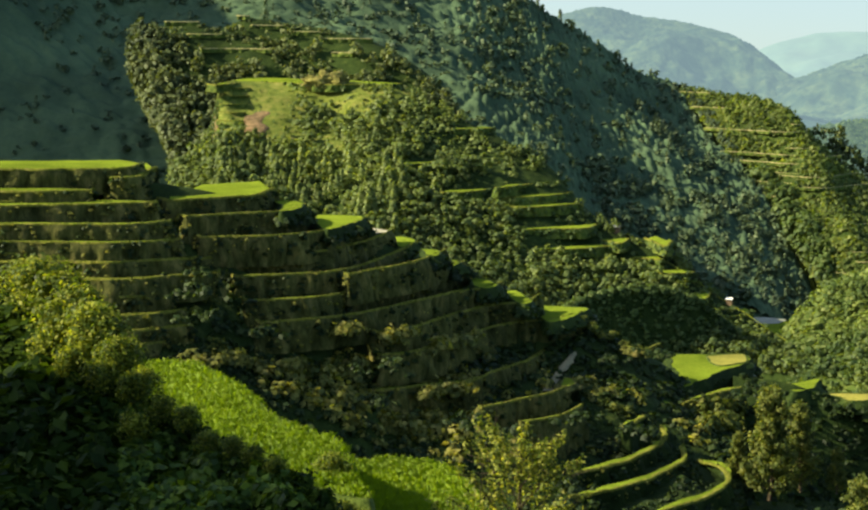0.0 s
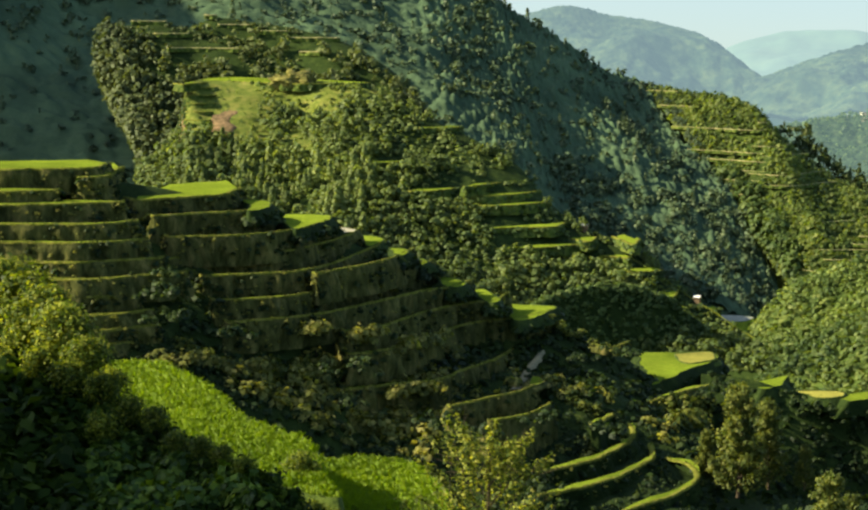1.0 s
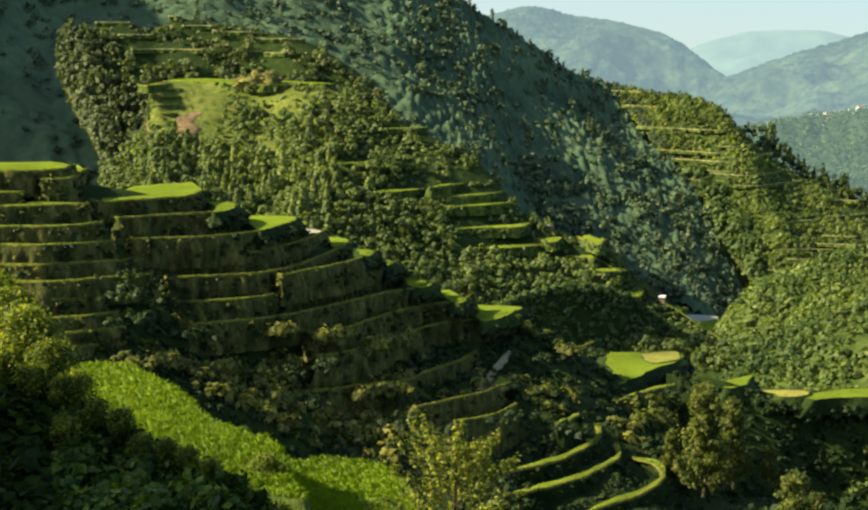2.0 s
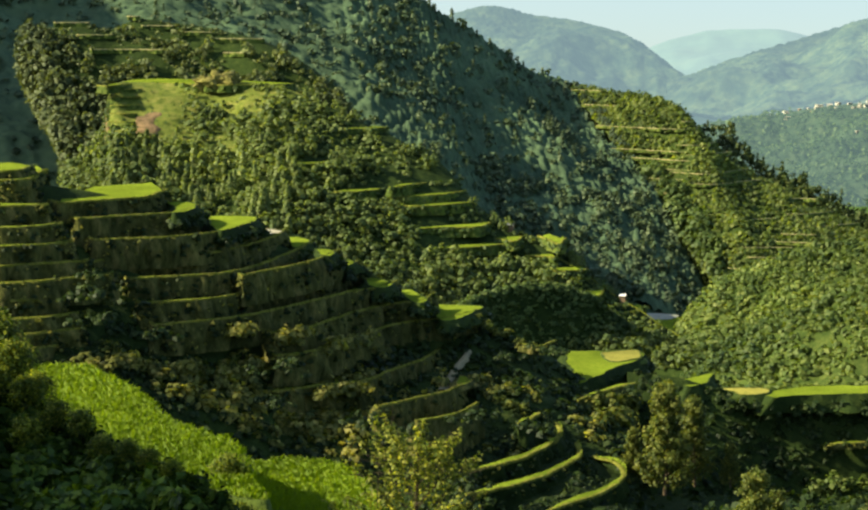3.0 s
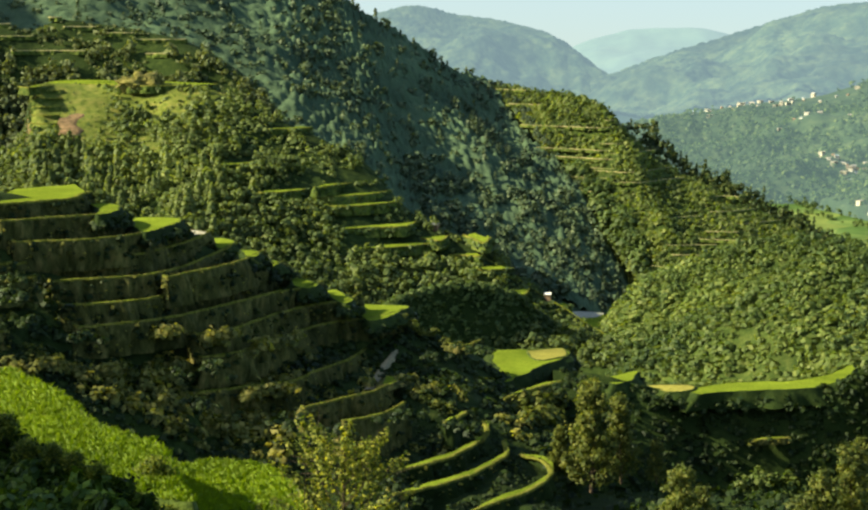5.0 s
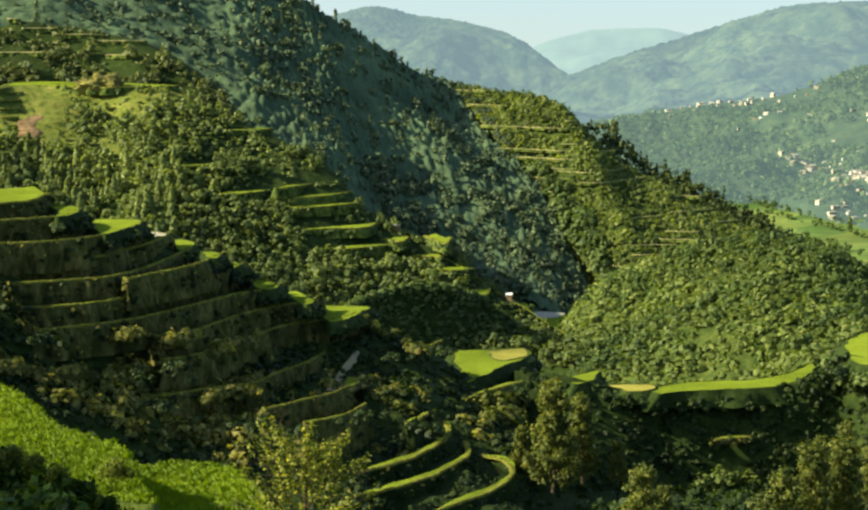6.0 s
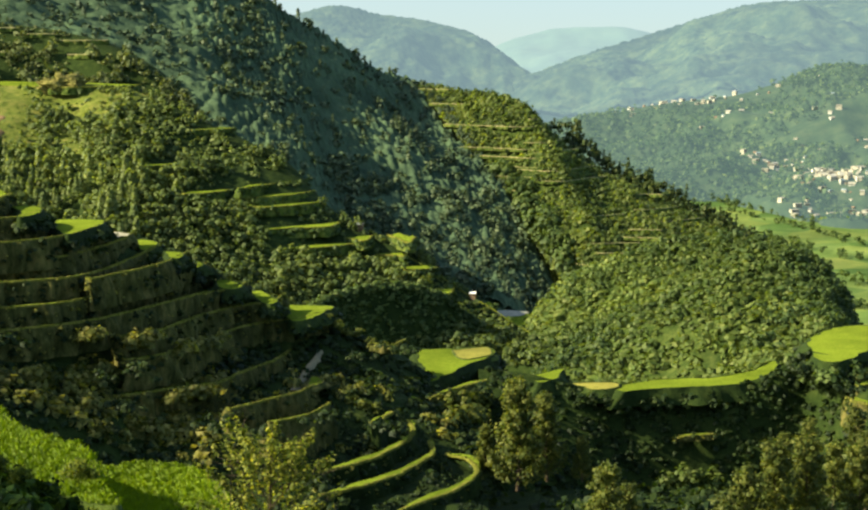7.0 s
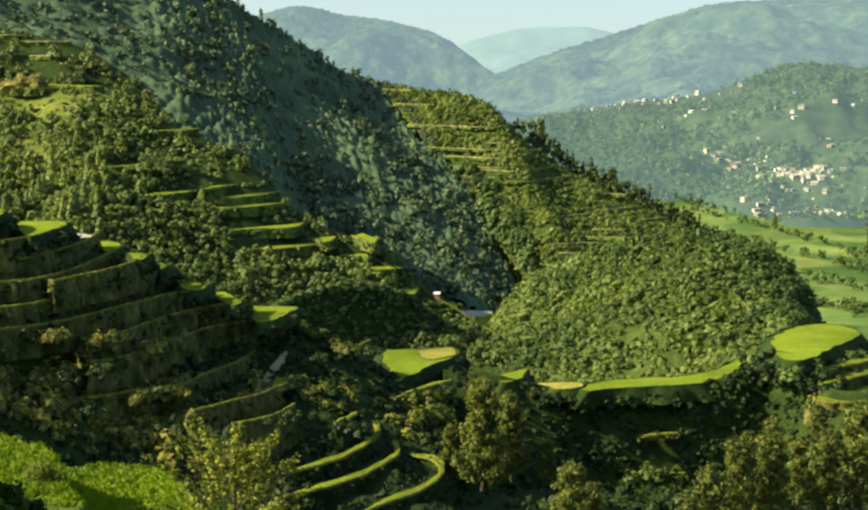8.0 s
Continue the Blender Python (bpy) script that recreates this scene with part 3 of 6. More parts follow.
def terrace(group, z, edge, depth, drop, mat=None):
    """A level paddy behind an earth and stone wall, with a grassy bund along its edge."""
    mat = mat or (M_TREAD if group == "terraced hillside" and z < 152 and edge[0][0] < -60 else M_RICE)
    length = sum(math.dist(a, b) for a, b in zip(edge, edge[1:]))
    n = int(min(140, max(14, length / 0.8)))
    e = spline(edge, n)
    far = math.hypot(*e[n // 2])
    wob = 0.8 if far < 500 else 1.0
    for i in range(n):
        e[i, 1] += wob * rough(e[i, 0], e[i, 1], z * 3, 5)
    mid = e[n // 2]
    away = mid / np.linalg.norm(mid)
    # the line goes back at both ends, so that the wall turns round the corners
    turn_back = [0.25, 0.6, 1.0]
    left = [e[0] + away * depth * 0.25 * s - np.array([away[1], -away[0]]) * (0.1 * depth * s) for s in reversed(turn_back)]
    right = [e[-1] + away * depth * 0.16 * s + np.array([away[1], -away[0]]) * (0.05 * depth * s) for s in turn_back]
    line = np.vstack([left, e, right])
    tan = np.gradient(line, axis=0)
    tan /= np.linalg.norm(tan, axis=1)[:, None] + 1e-9
    out = np.stack([tan[:, 1], -tan[:, 0]], 1)
    s = np.linspace(0, 1, n)
    deep = depth * np.clip(np.minimum(0.25 + s * 4, 0.16 + (1 - s) * 3.2), 0, 1)
    slim = group == "terraced hillside" and z < 160
    if slim and edge[-1][0] > -40:
        deep = np.full(n, 1.1)
    elif slim:
        deep = np.full(n, 2.0) * np.clip(0.4 + (1 - s) * 6, 0, 1)
    elif group.startswith("spur"):
        deep, mat = np.full(n, 1.3), M_TREAD
    base = tagged(new("rice_terrace"), TERRACE_LABELS.get(group, "level green rice terrace above a dark overgrown wall"), "rice terrace", group)
    base.location = (float(mid[0]), float(mid[1]), z - drop)
    org = np.array([mid[0], mid[1], z - drop])
    rows = []
    for i, s in enumerate(np.linspace(0, 1, 7)):
        r = np.zeros((len(line), 3))
        bulge = np.array([rough(p[0], p[1], (z - drop * s) * 0.35, 2.2, 4) for p in line])
        r[:, :2] = line + out * (0.16 * drop * s + 1.5 * bulge * min(1, s * 4))[:, None]
        r[:, 2] = z - drop * s
        rows.append(r)
    wall = np.array(rows)
    mesh_object("wall", wall - org, sheet(wall), M_UNDER if group == "lower terraces" else M_WALL if far < 560 else M_GRASSY, base, True, "dark earth and stone wall with moss and weeds")
    rows = []
    for s in (0.0, 0.04, 0.2, 0.5, 1.0):
        r = np.zeros((n, 3))
        r[:, :2] = e + away * (0.4 + np.maximum(deep - 0.4, 0.3) * s)[:, None]
        r[:, 2] = z - 0.05 + (0.12 if s > 0 else 0)
        rows.append(r)
    tread = np.array(rows)
    mesh_object("paddy", tread - org, sheet(tread)[:, ::-1], mat, base, False, "bright green young rice")
    rows = []
    for s, h in ((-0.14, -0.3), (-0.1, 0.04), (0.2, 0.14), (0.75, 0.12), (1.0, -0.1)):
        r = np.zeros((len(line), 3))
        r[:, :2] = line - out * s * (0.45 if far > 1000 else 0.6 if slim else 1.0)
        r[:, 2] = z + h + np.array([0.12 * rough(p[0], p[1], z, 1.5, 2) for p in line])
        rows.append(r)
    bund = np.array(rows)
    mesh_object("bund", bund - org, sheet(bund)[:, ::-1], M_BUND if far < 850 else M_PALE, base, True, "grassy bank")
    reach = 5.0 if group.startswith("upper") else min(depth, 10.0 if far < 900 else 2.0)
    TREADS.append((np.vstack([e - away * (10.0 if group.startswith("upper") else 7.0 if group.startswith("lower") else 1.5 if far < 480 else 2.0), (e + away * reach)[::-1]]), z))
    RIMS.append((line, out, z, drop, far))
    return base


terrace("terraced hillside", 166.79, [(-98.7, 389.7), (-89.7, 391.9), (-77.1, 393.3), (-64.7, 395.9), (-59.6, 399.1), (-58.4, 406)], 20, 5)
terrace("terraced hillside", 165.24, [(-61.8, 394.2), (-58.6, 394.5), (-56.7, 401), (-57.3, 414.2)], 26, 5)
terrace("terraced hillside", 163.19, [(-97.1, 382.9), (-88.1, 384.9), (-75.8, 386), (-65.3, 389.3)], 6, 5)
terrace("terraced hillside", 161.3, [(-96.6, 380.9), (-86.7, 382.9), (-77.7, 385.8)], 6, 4)
terrace("terraced hillside", 160.97, [(-96.1, 379), (-86.8, 378.8), (-71.1, 383.3), (-61.1, 386.3), (-53, 390.2)], 6, 5)
terrace("terraced hillside", 158.09, [(-95.2, 375.1), (-86, 374.9), (-73.9, 375.9), (-59.6, 376.1), (-53.8, 378.5), (-49.5, 383.6)], 6, 5)
terrace("terraced hillside", 155.04, [(-94.6, 372.2), (-83.6, 373), (-69.3, 373.2), (-59.1, 373.1), (-53.3, 375.3), (-47.4, 381)], 6, 5)
terrace("terraced hillside", 153.03, [(-94.1, 370.2), (-85.3, 371.7), (-77.5, 373.1), (-73.3, 375)], 6, 5)
terrace("terraced hillside", 151.76, [(-93.6, 368.3), (-84.7, 368.9), (-67.9, 370.8), (-60.7, 369.8), (-53.1, 373.5), (-44, 379)], 6, 5)
terrace("terraced hillside", 149.15, [(-84.2, 366.4), (-72.3, 367.2), (-57.2, 366.7), (-53.3, 367.7), (-47.4, 372.6), (-40.2, 378.5)], 6, 5)
terrace("terraced hillside", 146.14, [(-83.6, 363.5), (-67.9, 364.5), (-58.5, 365), (-53.6, 366), (-47.8, 371.3)], 6, 5)
terrace("terraced hillside", 143.33, [(-82.8, 359.6), (-65.2, 360.6), (-57.4, 361), (-51.7, 362.7), (-45, 369.6)], 6, 5)
terrace("terraced hillside", 140.95, [(-82.4, 357.6), (-62, 358.7), (-52.8, 359.9), (-49.1, 361.9), (-43.6, 366)], 6, 5)
terrace("terraced hillside", 138.58, [(-81.8, 354.7), (-61.7, 356.9), (-53.5, 357.9), (-47.2, 362.4)], 6, 5)
terrace("terraced hillside", 160.66, [(-51.3, 395.7), (-41.9, 403.3), (-35.6, 409.6), (-33.7, 419.4)], 30, 6)
terrace("terraced hillside", 158.04, [(-47.7, 392.1), (-41.2, 396.8), (-35, 400.4), (-29, 405.2), (-26.4, 415.4)], 16, 6)
terrace("terraced hillside", 154.29, [(-44.2, 389.5), (-35.4, 392), (-28.1, 395.4), (-21, 403.6), (-16, 417.2), (-14.3, 427)], 20, 6)
terrace("terraced hillside", 150.52, [(-45.8, 385.3), (-38.7, 392.6), (-30.4, 396.6), (-21.9, 400.8), (-15.9, 413.3), (-10.6, 429.5), (-8.7, 439.1)], 9, 6, M_DRYFIELD)
terrace("terraced hillside", 147.59, [(-37.2, 383.2), (-29.6, 386.8), (-21.3, 389.8), (-14.3, 401), (-8.1, 421.9), (-3.4, 440.8)], 11, 6)
terrace("terraced hillside", 147.33, [(-16, 389.7), (-8.8, 400.8), (-2.3, 412.5), (2.6, 429.5)], 10, 6)
terrace("terraced hillside", 143.76, [(-34.7, 378.4), (-27.1, 381), (-19, 386.6), (-13.1, 398.3), (-4.5, 413.5), (1.1, 425.1), (6.9, 439.2)], 9, 6)
terrace("terraced hillside", 140.13, [(-31.9, 375.7), (-22.9, 380.1), (-14.8, 386.8), (-8.6, 395.6), (-2.2, 406.4), (5.5, 418.7), (10.4, 423.1), (14.9, 432.7)], 13, 6)
terrace("terraced hillside", 136.61, [(-10.5, 386.9), (-4.2, 392.5), (2.3, 406.2), (7.5, 416.1), (14, 424.9), (20, 427.7), (23.1, 437.6)], 13, 6)
terrace("terraced hillside", 132.79, [(-9.3, 382.9), (-1, 390.8), (5.7, 404.2), (13.3, 419.3), (20, 426.3), (26, 428.9), (32.2, 437.8)], 17, 6)
terrace("terraced hillside", 127.12, [(-10.2, 377.9), (-1.9, 382.1), (7.7, 388.3), (13.4, 399.8), (20, 411.5), (24.7, 426.5)], 3, 6)
terrace("terraced hillside", 123.8, [(9.6, 377.9), (17.2, 386.3), (24.1, 394.4), (29.2, 405.2)], 7, 8)
terrace("terraced hillside", 122.3, [(16.7, 372.6), (24.3, 378.5), (29.3, 388.3)], 3, 10)
terrace("terraced hillside", 127.58, [(41.1, 426), (44.2, 422.1), (48.7, 429.2)], 4.5, 1.5)
terrace("valley paddies", 117, [(43.3, 405.7), (46.6, 410.3), (49.9, 417.4)], 7, 6)
terrace("valley paddies", 116.37, [(53, 420.7), (60.8, 431.3), (68.1, 439.8)], 3.5, 6)
terrace("ridge top paddies", 117, [(150.1, 430.6), (157.1, 437.8), (171.9, 449.3)], 10, 6)
terrace("ridge top paddies", 115.43, [(148.5, 425.9), (156.1, 431.3), (169.1, 441.7)], 10, 6)
terrace("ridge top paddies", 112.91, [(146.1, 421.4), (151.6, 418.6), (164.3, 422.2)], 20, 6)
terrace("gully paddies", 79.73, [(112.6, 763.7), (119.4, 733.1), (131.8, 738.8), (139.3, 751)], 30, 25)
terrace("slope paddies", 103.74, [(109.6, 433.6), (112.5, 433.8), (115.5, 434.2), (118.5, 434.7)], 2.2, 1.2)
terrace("lower terraces", 115.68, [(25.2, 359.1), (32.6, 365.1), (38.5, 373.1), (44.4, 384.8), (46.6, 395), (46, 408.3)], 4.2, 5)
terrace("lower terraces", 113.38, [(24.7, 351.1), (31.9, 356.3), (38.5, 362.9), (46.1, 375.6), (49.2, 384.1), (49.8, 396.5)], 4.2, 5)
terrace("lower terraces", 111.84, [(36.5, 342.1), (44.3, 351.6), (50.7, 359.5), (55.9, 371.2), (55.9, 381.6), (52.4, 387.6)], 4.5, 6)
terrace("lower terraces", 119.63, [(36.7, 383.2), (39.0, 384.3), (41.9, 391.8)], 4, 9)
terrace("ridge terraces", 132.83, [(3.6, 715.1), (13.4, 717.9), (25.3, 736.0)], 11.2, 3.5)
terrace("ridge terraces", 133.94, [(23.2, 719.6), (35.9, 738.0), (48.3, 750.3)], 11.2, 3.5)
terrace("ridge terraces", 130.48, [(29.3, 721.4), (43.7, 732.8), (50.3, 743.9)], 9.6, 3.5)
terrace("ridge terraces", 127.57, [(6.1, 713.0), (23.3, 720.2), (34.9, 717.4), (52.5, 730.6)], 11.2, 3.5)
terrace("ridge terraces", 120.81, [(27.2, 703.7), (42.4, 710.1), (54.3, 712.6), (60.8, 732.7)], 32, 3.5)
terrace("ridge terraces", 116.25, [(60.1, 715.2), (66.5, 707.6), (70.7, 724.3)], 20, 3.5)
terrace("ridge terraces", 116.04, [(77.0, 719.8), (80.7, 699.2), (84.1, 713.8)], 20, 3.5)
terrace("ridge terraces", 114.87, [(31.2, 695.7), (49.6, 700.2), (68.6, 714.3)], 11.2, 3.5)
terrace("ridge terraces", 111.09, [(70.8, 708.6), (79.7, 703.2)], 12.8, 3.5)
terrace("ridge terraces", 107.51, [(73.6, 707.7), (79.7, 693.8), (89.4, 695.8)], 22.4, 3.5)
terrace("ridge terraces", 100.46, [(85.8, 686.1), (92.7, 682.7), (97.8, 705.2)], 22.4, 3.5)
terrace("ridge terraces", 141.40, [(-12.3, 727.7), (-3.4, 733.6), (4.7, 746.9)], 11.2, 3.5)
terrace("ridge terraces", 94.24, [(101.3, 682.9), (109.8, 695.6)], 11.2, 3)
terrace("ridge terraces", 151.92, [(7.8, 763.7), (22.6, 772.1)], 11.2, 3.5)
terrace("ridge terraces", 166.80, [(-82.9, 783.4), (-68.7, 811.7), (-39.5, 797.2), (-13.8, 807.7)], 45, 3)
terrace("ridge terraces", 165.21, [(-81.7, 792.7), (-76.6, 795.3), (-71.4, 797.6)], 4, 2.6)
terrace("ridge terraces", 162.46, [(-81.6, 787.8), (-76.5, 789.8), (-71.3, 791.5)], 4, 2.6)
terrace("ridge terraces", 159.56, [(-81.5, 782.7), (-76.4, 783.6), (-71.4, 785.5)], 4, 2.6)
terrace("ridge terraces", 156.70, [(-81.4, 777.7), (-76.3, 777.1), (-71.5, 779.6)], 4, 2.6)
terrace("ridge terraces", 153.94, [(-81.5, 773.7), (-76.1, 768.6), (-71.7, 772.1)], 4, 2.6)
terrace("ridge terraces", 151.06, [(-81.2, 767.6), (-76.3, 761.8), (-72.1, 763.3)], 4, 2.6)
terrace("upper terraces", 188.96, [(-122.4, 938.5), (-114.8, 938.7), (-107.3, 939.2)], 7, 2)
terrace("upper terraces", 183.61, [(-111.1, 928.1), (-103.7, 929.7), (-95.9, 931.8)], 6, 2)
terrace("upper terraces", 177.35, [(-103.7, 918.3), (-95.5, 922.3), (-85.5, 922.5), (-79.2, 921.7), (-72.4, 920.2)], 9, 2)
terrace("upper terraces", 191.87, [(-90.0, 943.7), (-84.9, 944.0)], 6, 2)
terrace("upper terraces", 187.71, [(-83.1, 937.6), (-76.9, 939.4), (-69.3, 939.0)], 6, 2)
terrace("upper terraces", 185.00, [(-64.0, 935.4), (-58.5, 935.7), (-51.9, 934.8)], 6, 2)
terrace("upper terraces", 182.14, [(-51.1, 930.9), (-41.1, 931.1), (-28.1, 932.2)], 5, 2)
terrace("upper terraces", 176.10, [(-45.6, 920.6), (-35.6, 918.1)], 5, 2)
terrace("spur terraces", 140.3, [(148.6, 1176.8), (154.1, 1171.1), (159.8, 1167), (165.7, 1164.3)], 3.2, 1.6)
terrace("spur terraces", 129.69, [(153.7, 1152.2), (157.7, 1145.9), (161.9, 1141.6), (166.1, 1137.8), (170.4, 1134.5), (174.7, 1131.6), (178.9, 1127.8), (182.9, 1123.5), (187.1, 1120.2), (191.5, 1118), (196, 1116.8), (201.4, 1120.6), (208.3, 1132.2)], 3.2, 1.6)
terrace("spur terraces", 118.72, [(158.4, 1122.9), (163.1, 1119.2), (167.7, 1115.3), (172.4, 1111.9), (177, 1108.6), (181.5, 1104.2), (185.8, 1099.4), (190.4, 1096.1), (195.2, 1094.2)], 3.2, 1.6)
terrace("spur terraces", 122.05, [(190.4, 1102.1), (195.4, 1099.8), (200.7, 1099.2), (207.6, 1107.3), (217, 1127.9)], 3.2, 1.6)
terrace("spur terraces", 114.75, [(158.5, 1114.8), (163.3, 1112.5), (167.8, 1108.1), (172.2, 1103.7), (176.8, 1100.4), (181.3, 1096.5), (185.6, 1091.5), (189.9, 1087.5), (194.6, 1085.1), (199.2, 1082.7)], 3.2, 1.6)
terrace("spur terraces", 117.44, [(194.6, 1090.8), (200.5, 1089.6), (207.7, 1095.6), (216.2, 1107.7), (224.3, 1116.7)], 3.2, 1.6)
terrace("spur terraces", 110.13, [(164.8, 1105.2), (169.5, 1099), (174.3, 1094.1), (179.2, 1090.1), (184.1, 1086), (188.9, 1081.4), (193.5, 1076.5)], 3.2, 1.6)
terrace("spur terraces", 108.98, [(184.2, 1083.4), (188.1, 1079.1), (192.1, 1074.9), (196.1, 1071.4), (200.5, 1069.7), (205.4, 1071.1), (211.5, 1077.9), (218.2, 1087.8), (224.6, 1096.1), (231.1, 1103.8)], 3.2, 1.6)
terrace("spur terraces", 105.53, [(164.5, 1093.5), (169.4, 1090.2), (174, 1085.7), (178.6, 1081.5), (183.2, 1077.8), (187.7, 1073.2), (192.1, 1068.3)], 3.2, 1.6)
terrace("spur terraces", 98.84, [(166.2, 1080.6), (171.4, 1078.5), (176.1, 1073.9), (180.8, 1069.2), (185.7, 1065.9)], 3.2, 1.6)
terrace("spur terraces", 104.32, [(190.4, 1067.1), (194.6, 1063.4), (199, 1061), (203.6, 1059.8), (209, 1062.6), (215.4, 1070.3), (221.9, 1077.9), (227.8, 1082.7), (233.9, 1087.6)], 3.2, 1.6)
terrace("spur terraces", 83.14, [(203.1, 1017.4), (210.4, 1014.6), (218.8, 1016.8)], 3.2, 1.6)
terrace("spur terraces", 68.51, [(195.2, 1001.9), (200.2, 995.3), (205.3, 988.9)], 3.2, 1.6)
terrace("spur terraces", 95.95, [(244.4, 1066.1), (253.1, 1070.8), (259.5, 1065.7)], 3.2, 1.6)
terrace("spur terraces", 90.09, [(239.7, 1045.2), (245.7, 1045.5), (252.5, 1048.7), (259.7, 1053.5), (266.8, 1058.1)], 3.2, 1.6)
terrace("spur terraces", 85.37, [(241.4, 1026.8), (246.9, 1028.6), (252.5, 1030.4), (258.4, 1033.2), (264.6, 1037.3), (271, 1041.7), (277.4, 1046)], 3.2, 1.6)
terrace("spur terraces", 147.75, [(144.1, 1197.8), (152.2, 1190.5), (160.2, 1183)], 3.2, 1.6)
terrace("spur terraces", 82.99, [(230.6, 1018), (235.9, 1015.8), (241.3, 1014), (247, 1013.6)], 3.2, 1.6)
terrace("spur terraces", 88.78, [(212, 1026.2), (219.1, 1032), (225.6, 1035.1), (231.9, 1036.9)], 3.2, 1.6)
terrace("spur terraces", 94.16, [(167.2, 1072), (174.2, 1068.8), (180.6, 1062.2)], 3.2, 1.6)
terrace("spur terraces", 77.95, [(207.1, 1002.2), (212.1, 1001.5), (217.4, 1002.1), (222.6, 1002.4), (227.6, 1001.9), (232.7, 1001.6)], 3.2, 1.6)
terrace("spur terraces", 133.48, [(197.3, 1123.4), (199.6, 1123.3), (202.3, 1125.1)], 3.2, 1.6)
terrace("spur terraces", 80.07, [(225.8, 1009.1), (231.1, 1007.3), (236.4, 1005.2), (241.6, 1002.8), (246.9, 1001.2)], 3.2, 1.6)
terrace("spur terraces", 74.05, [(208.4, 994.4), (213.7, 992.9), (219.3, 992.7), (224.8, 991.9)], 3.2, 1.6)



BANKS = []


def field(group, z, outline, drop, label, bank=None, ragged=1.3, crop=None):
    """A level paddy of free outline on its own bank."""
    o = np.array(outline)
    n = len(o) * 8
    e = spline(np.vstack([o, o[:1]]), n + 1)[:-1]
    e += np.array([(ragged * rough(x, y, z, 6, 3), ragged * rough(x + 50, y, z, 6, 3)) for x, y in e])
    mid = e.mean(0)
    org = np.array([mid[0], mid[1], z - drop])
    base = tagged(new("rice_field"), label, "rice field", group)
    base.location = org
    bm = bmesh.new()
    f = bm.faces.new([bm.verts.new((p[0] - org[0], p[1] - org[1], drop)) for p in e])
    f.normal_update()
    if f.normal.z < 0:
        f.normal_flip()
    bmesh.ops.triangulate(bm, faces=bm.faces[:])
    part("paddy", bm, crop or M_RICE, base, "yellowing ripe rice" if crop == M_RIPE else "pale drained mud" if crop else "bright green young rice")
    rows = []
    cen = e - mid
    cen /= np.linalg.norm(cen, axis=1)[:, None]
    loop = np.vstack([e, e[:1]])
    cen = np.vstack([cen, cen[:1]])
    wide = 0.75 * drop if bank == M_UNDER else 1.0
    for s, h in ((-0.3, 0.0), (0.0, 0.12), (0.25, -0.1), (0.5, -0.4), (0.5 + 0.45 * wide, -0.45 * drop), (0.6 + wide, -drop)):
        r = np.zeros((len(loop), 3))
        r[:, :2] = loop + cen * (s * (1 + (0.6 if s > 0.7 else 0.0) * np.array([rough(p[0], p[1], z + h, 3.0, 3) for p in loop])))[:, None]
        r[:, 2] = z + h + np.array([0.15 * rough(p[0], p[1], z, 0.9, 2) for p in loop])
        rows.append(r)
    g = np.array(rows)
    mesh_object("bank", g - org, sheet(g)[:, ::-1], bank or M_BUND, base, True, "grassy bank")
    if bank == M_UNDER:
        rng = np.random.default_rng(int(z * 10))
        k = rng.integers(0, len(e), int(len(e) * 2.6))
        f = rng.uniform(0.3, 1.0, len(k))
        BANKS.append(np.column_stack([e[k] + cen[k] * (0.4 + 0.75 * drop * f)[:, None] + rng.normal(0, 0.4, (len(k), 2)), z - 0.8 - drop * f]))
    return e


NEAR_A = field("near fields", 174.67, [(-19.8, 140.2), (-17, 140.5), (-13.2, 133.6), (-9.4, 122.5), (-7.1, 117.6), (-5.5, 115.9), (-4.3, 108.9), (-3.3, 101.5), (-6.4, 104.8), (-9.4, 108.7), (-12.8, 114), (-16.5, 117), (-21, 122), (-22.6, 135.3)], 4.0, "bright young rice field on a grassy bank", M_GRASSY, 0.3)
NEAR_B = field("near fields", 171.14, [(-5.1, 125.1), (-2.7, 126), (-0.2, 125.3), (2, 121.8), (3.2, 109), (-0.5, 106.1), (-4, 107.1)], 4.0, "lower bright young rice field on a grassy bank", M_GRASSY, 0.3)
field("ridge top paddies", 119.84, [(145, 450.9), (150.4, 465.9), (158, 476.4), (166.7, 481.1), (171.9, 475.8), (171.1, 465), (156.7, 444.4), (149.9, 435.9), (144.8, 432.4), (142.7, 437.8)], 3.2, "large oval rice field on the ridge", M_UNDER)
field("valley paddies", 117.26, [(56.1, 475.5), (65.7, 476.8), (74.2, 476.4), (73.7, 467.5), (63.5, 450.7), (55.5, 436.5), (53.6, 434.5), (54.7, 447.6), (55, 461.5)], 4.0, "bright level rice field in the valley", M_UNDER)

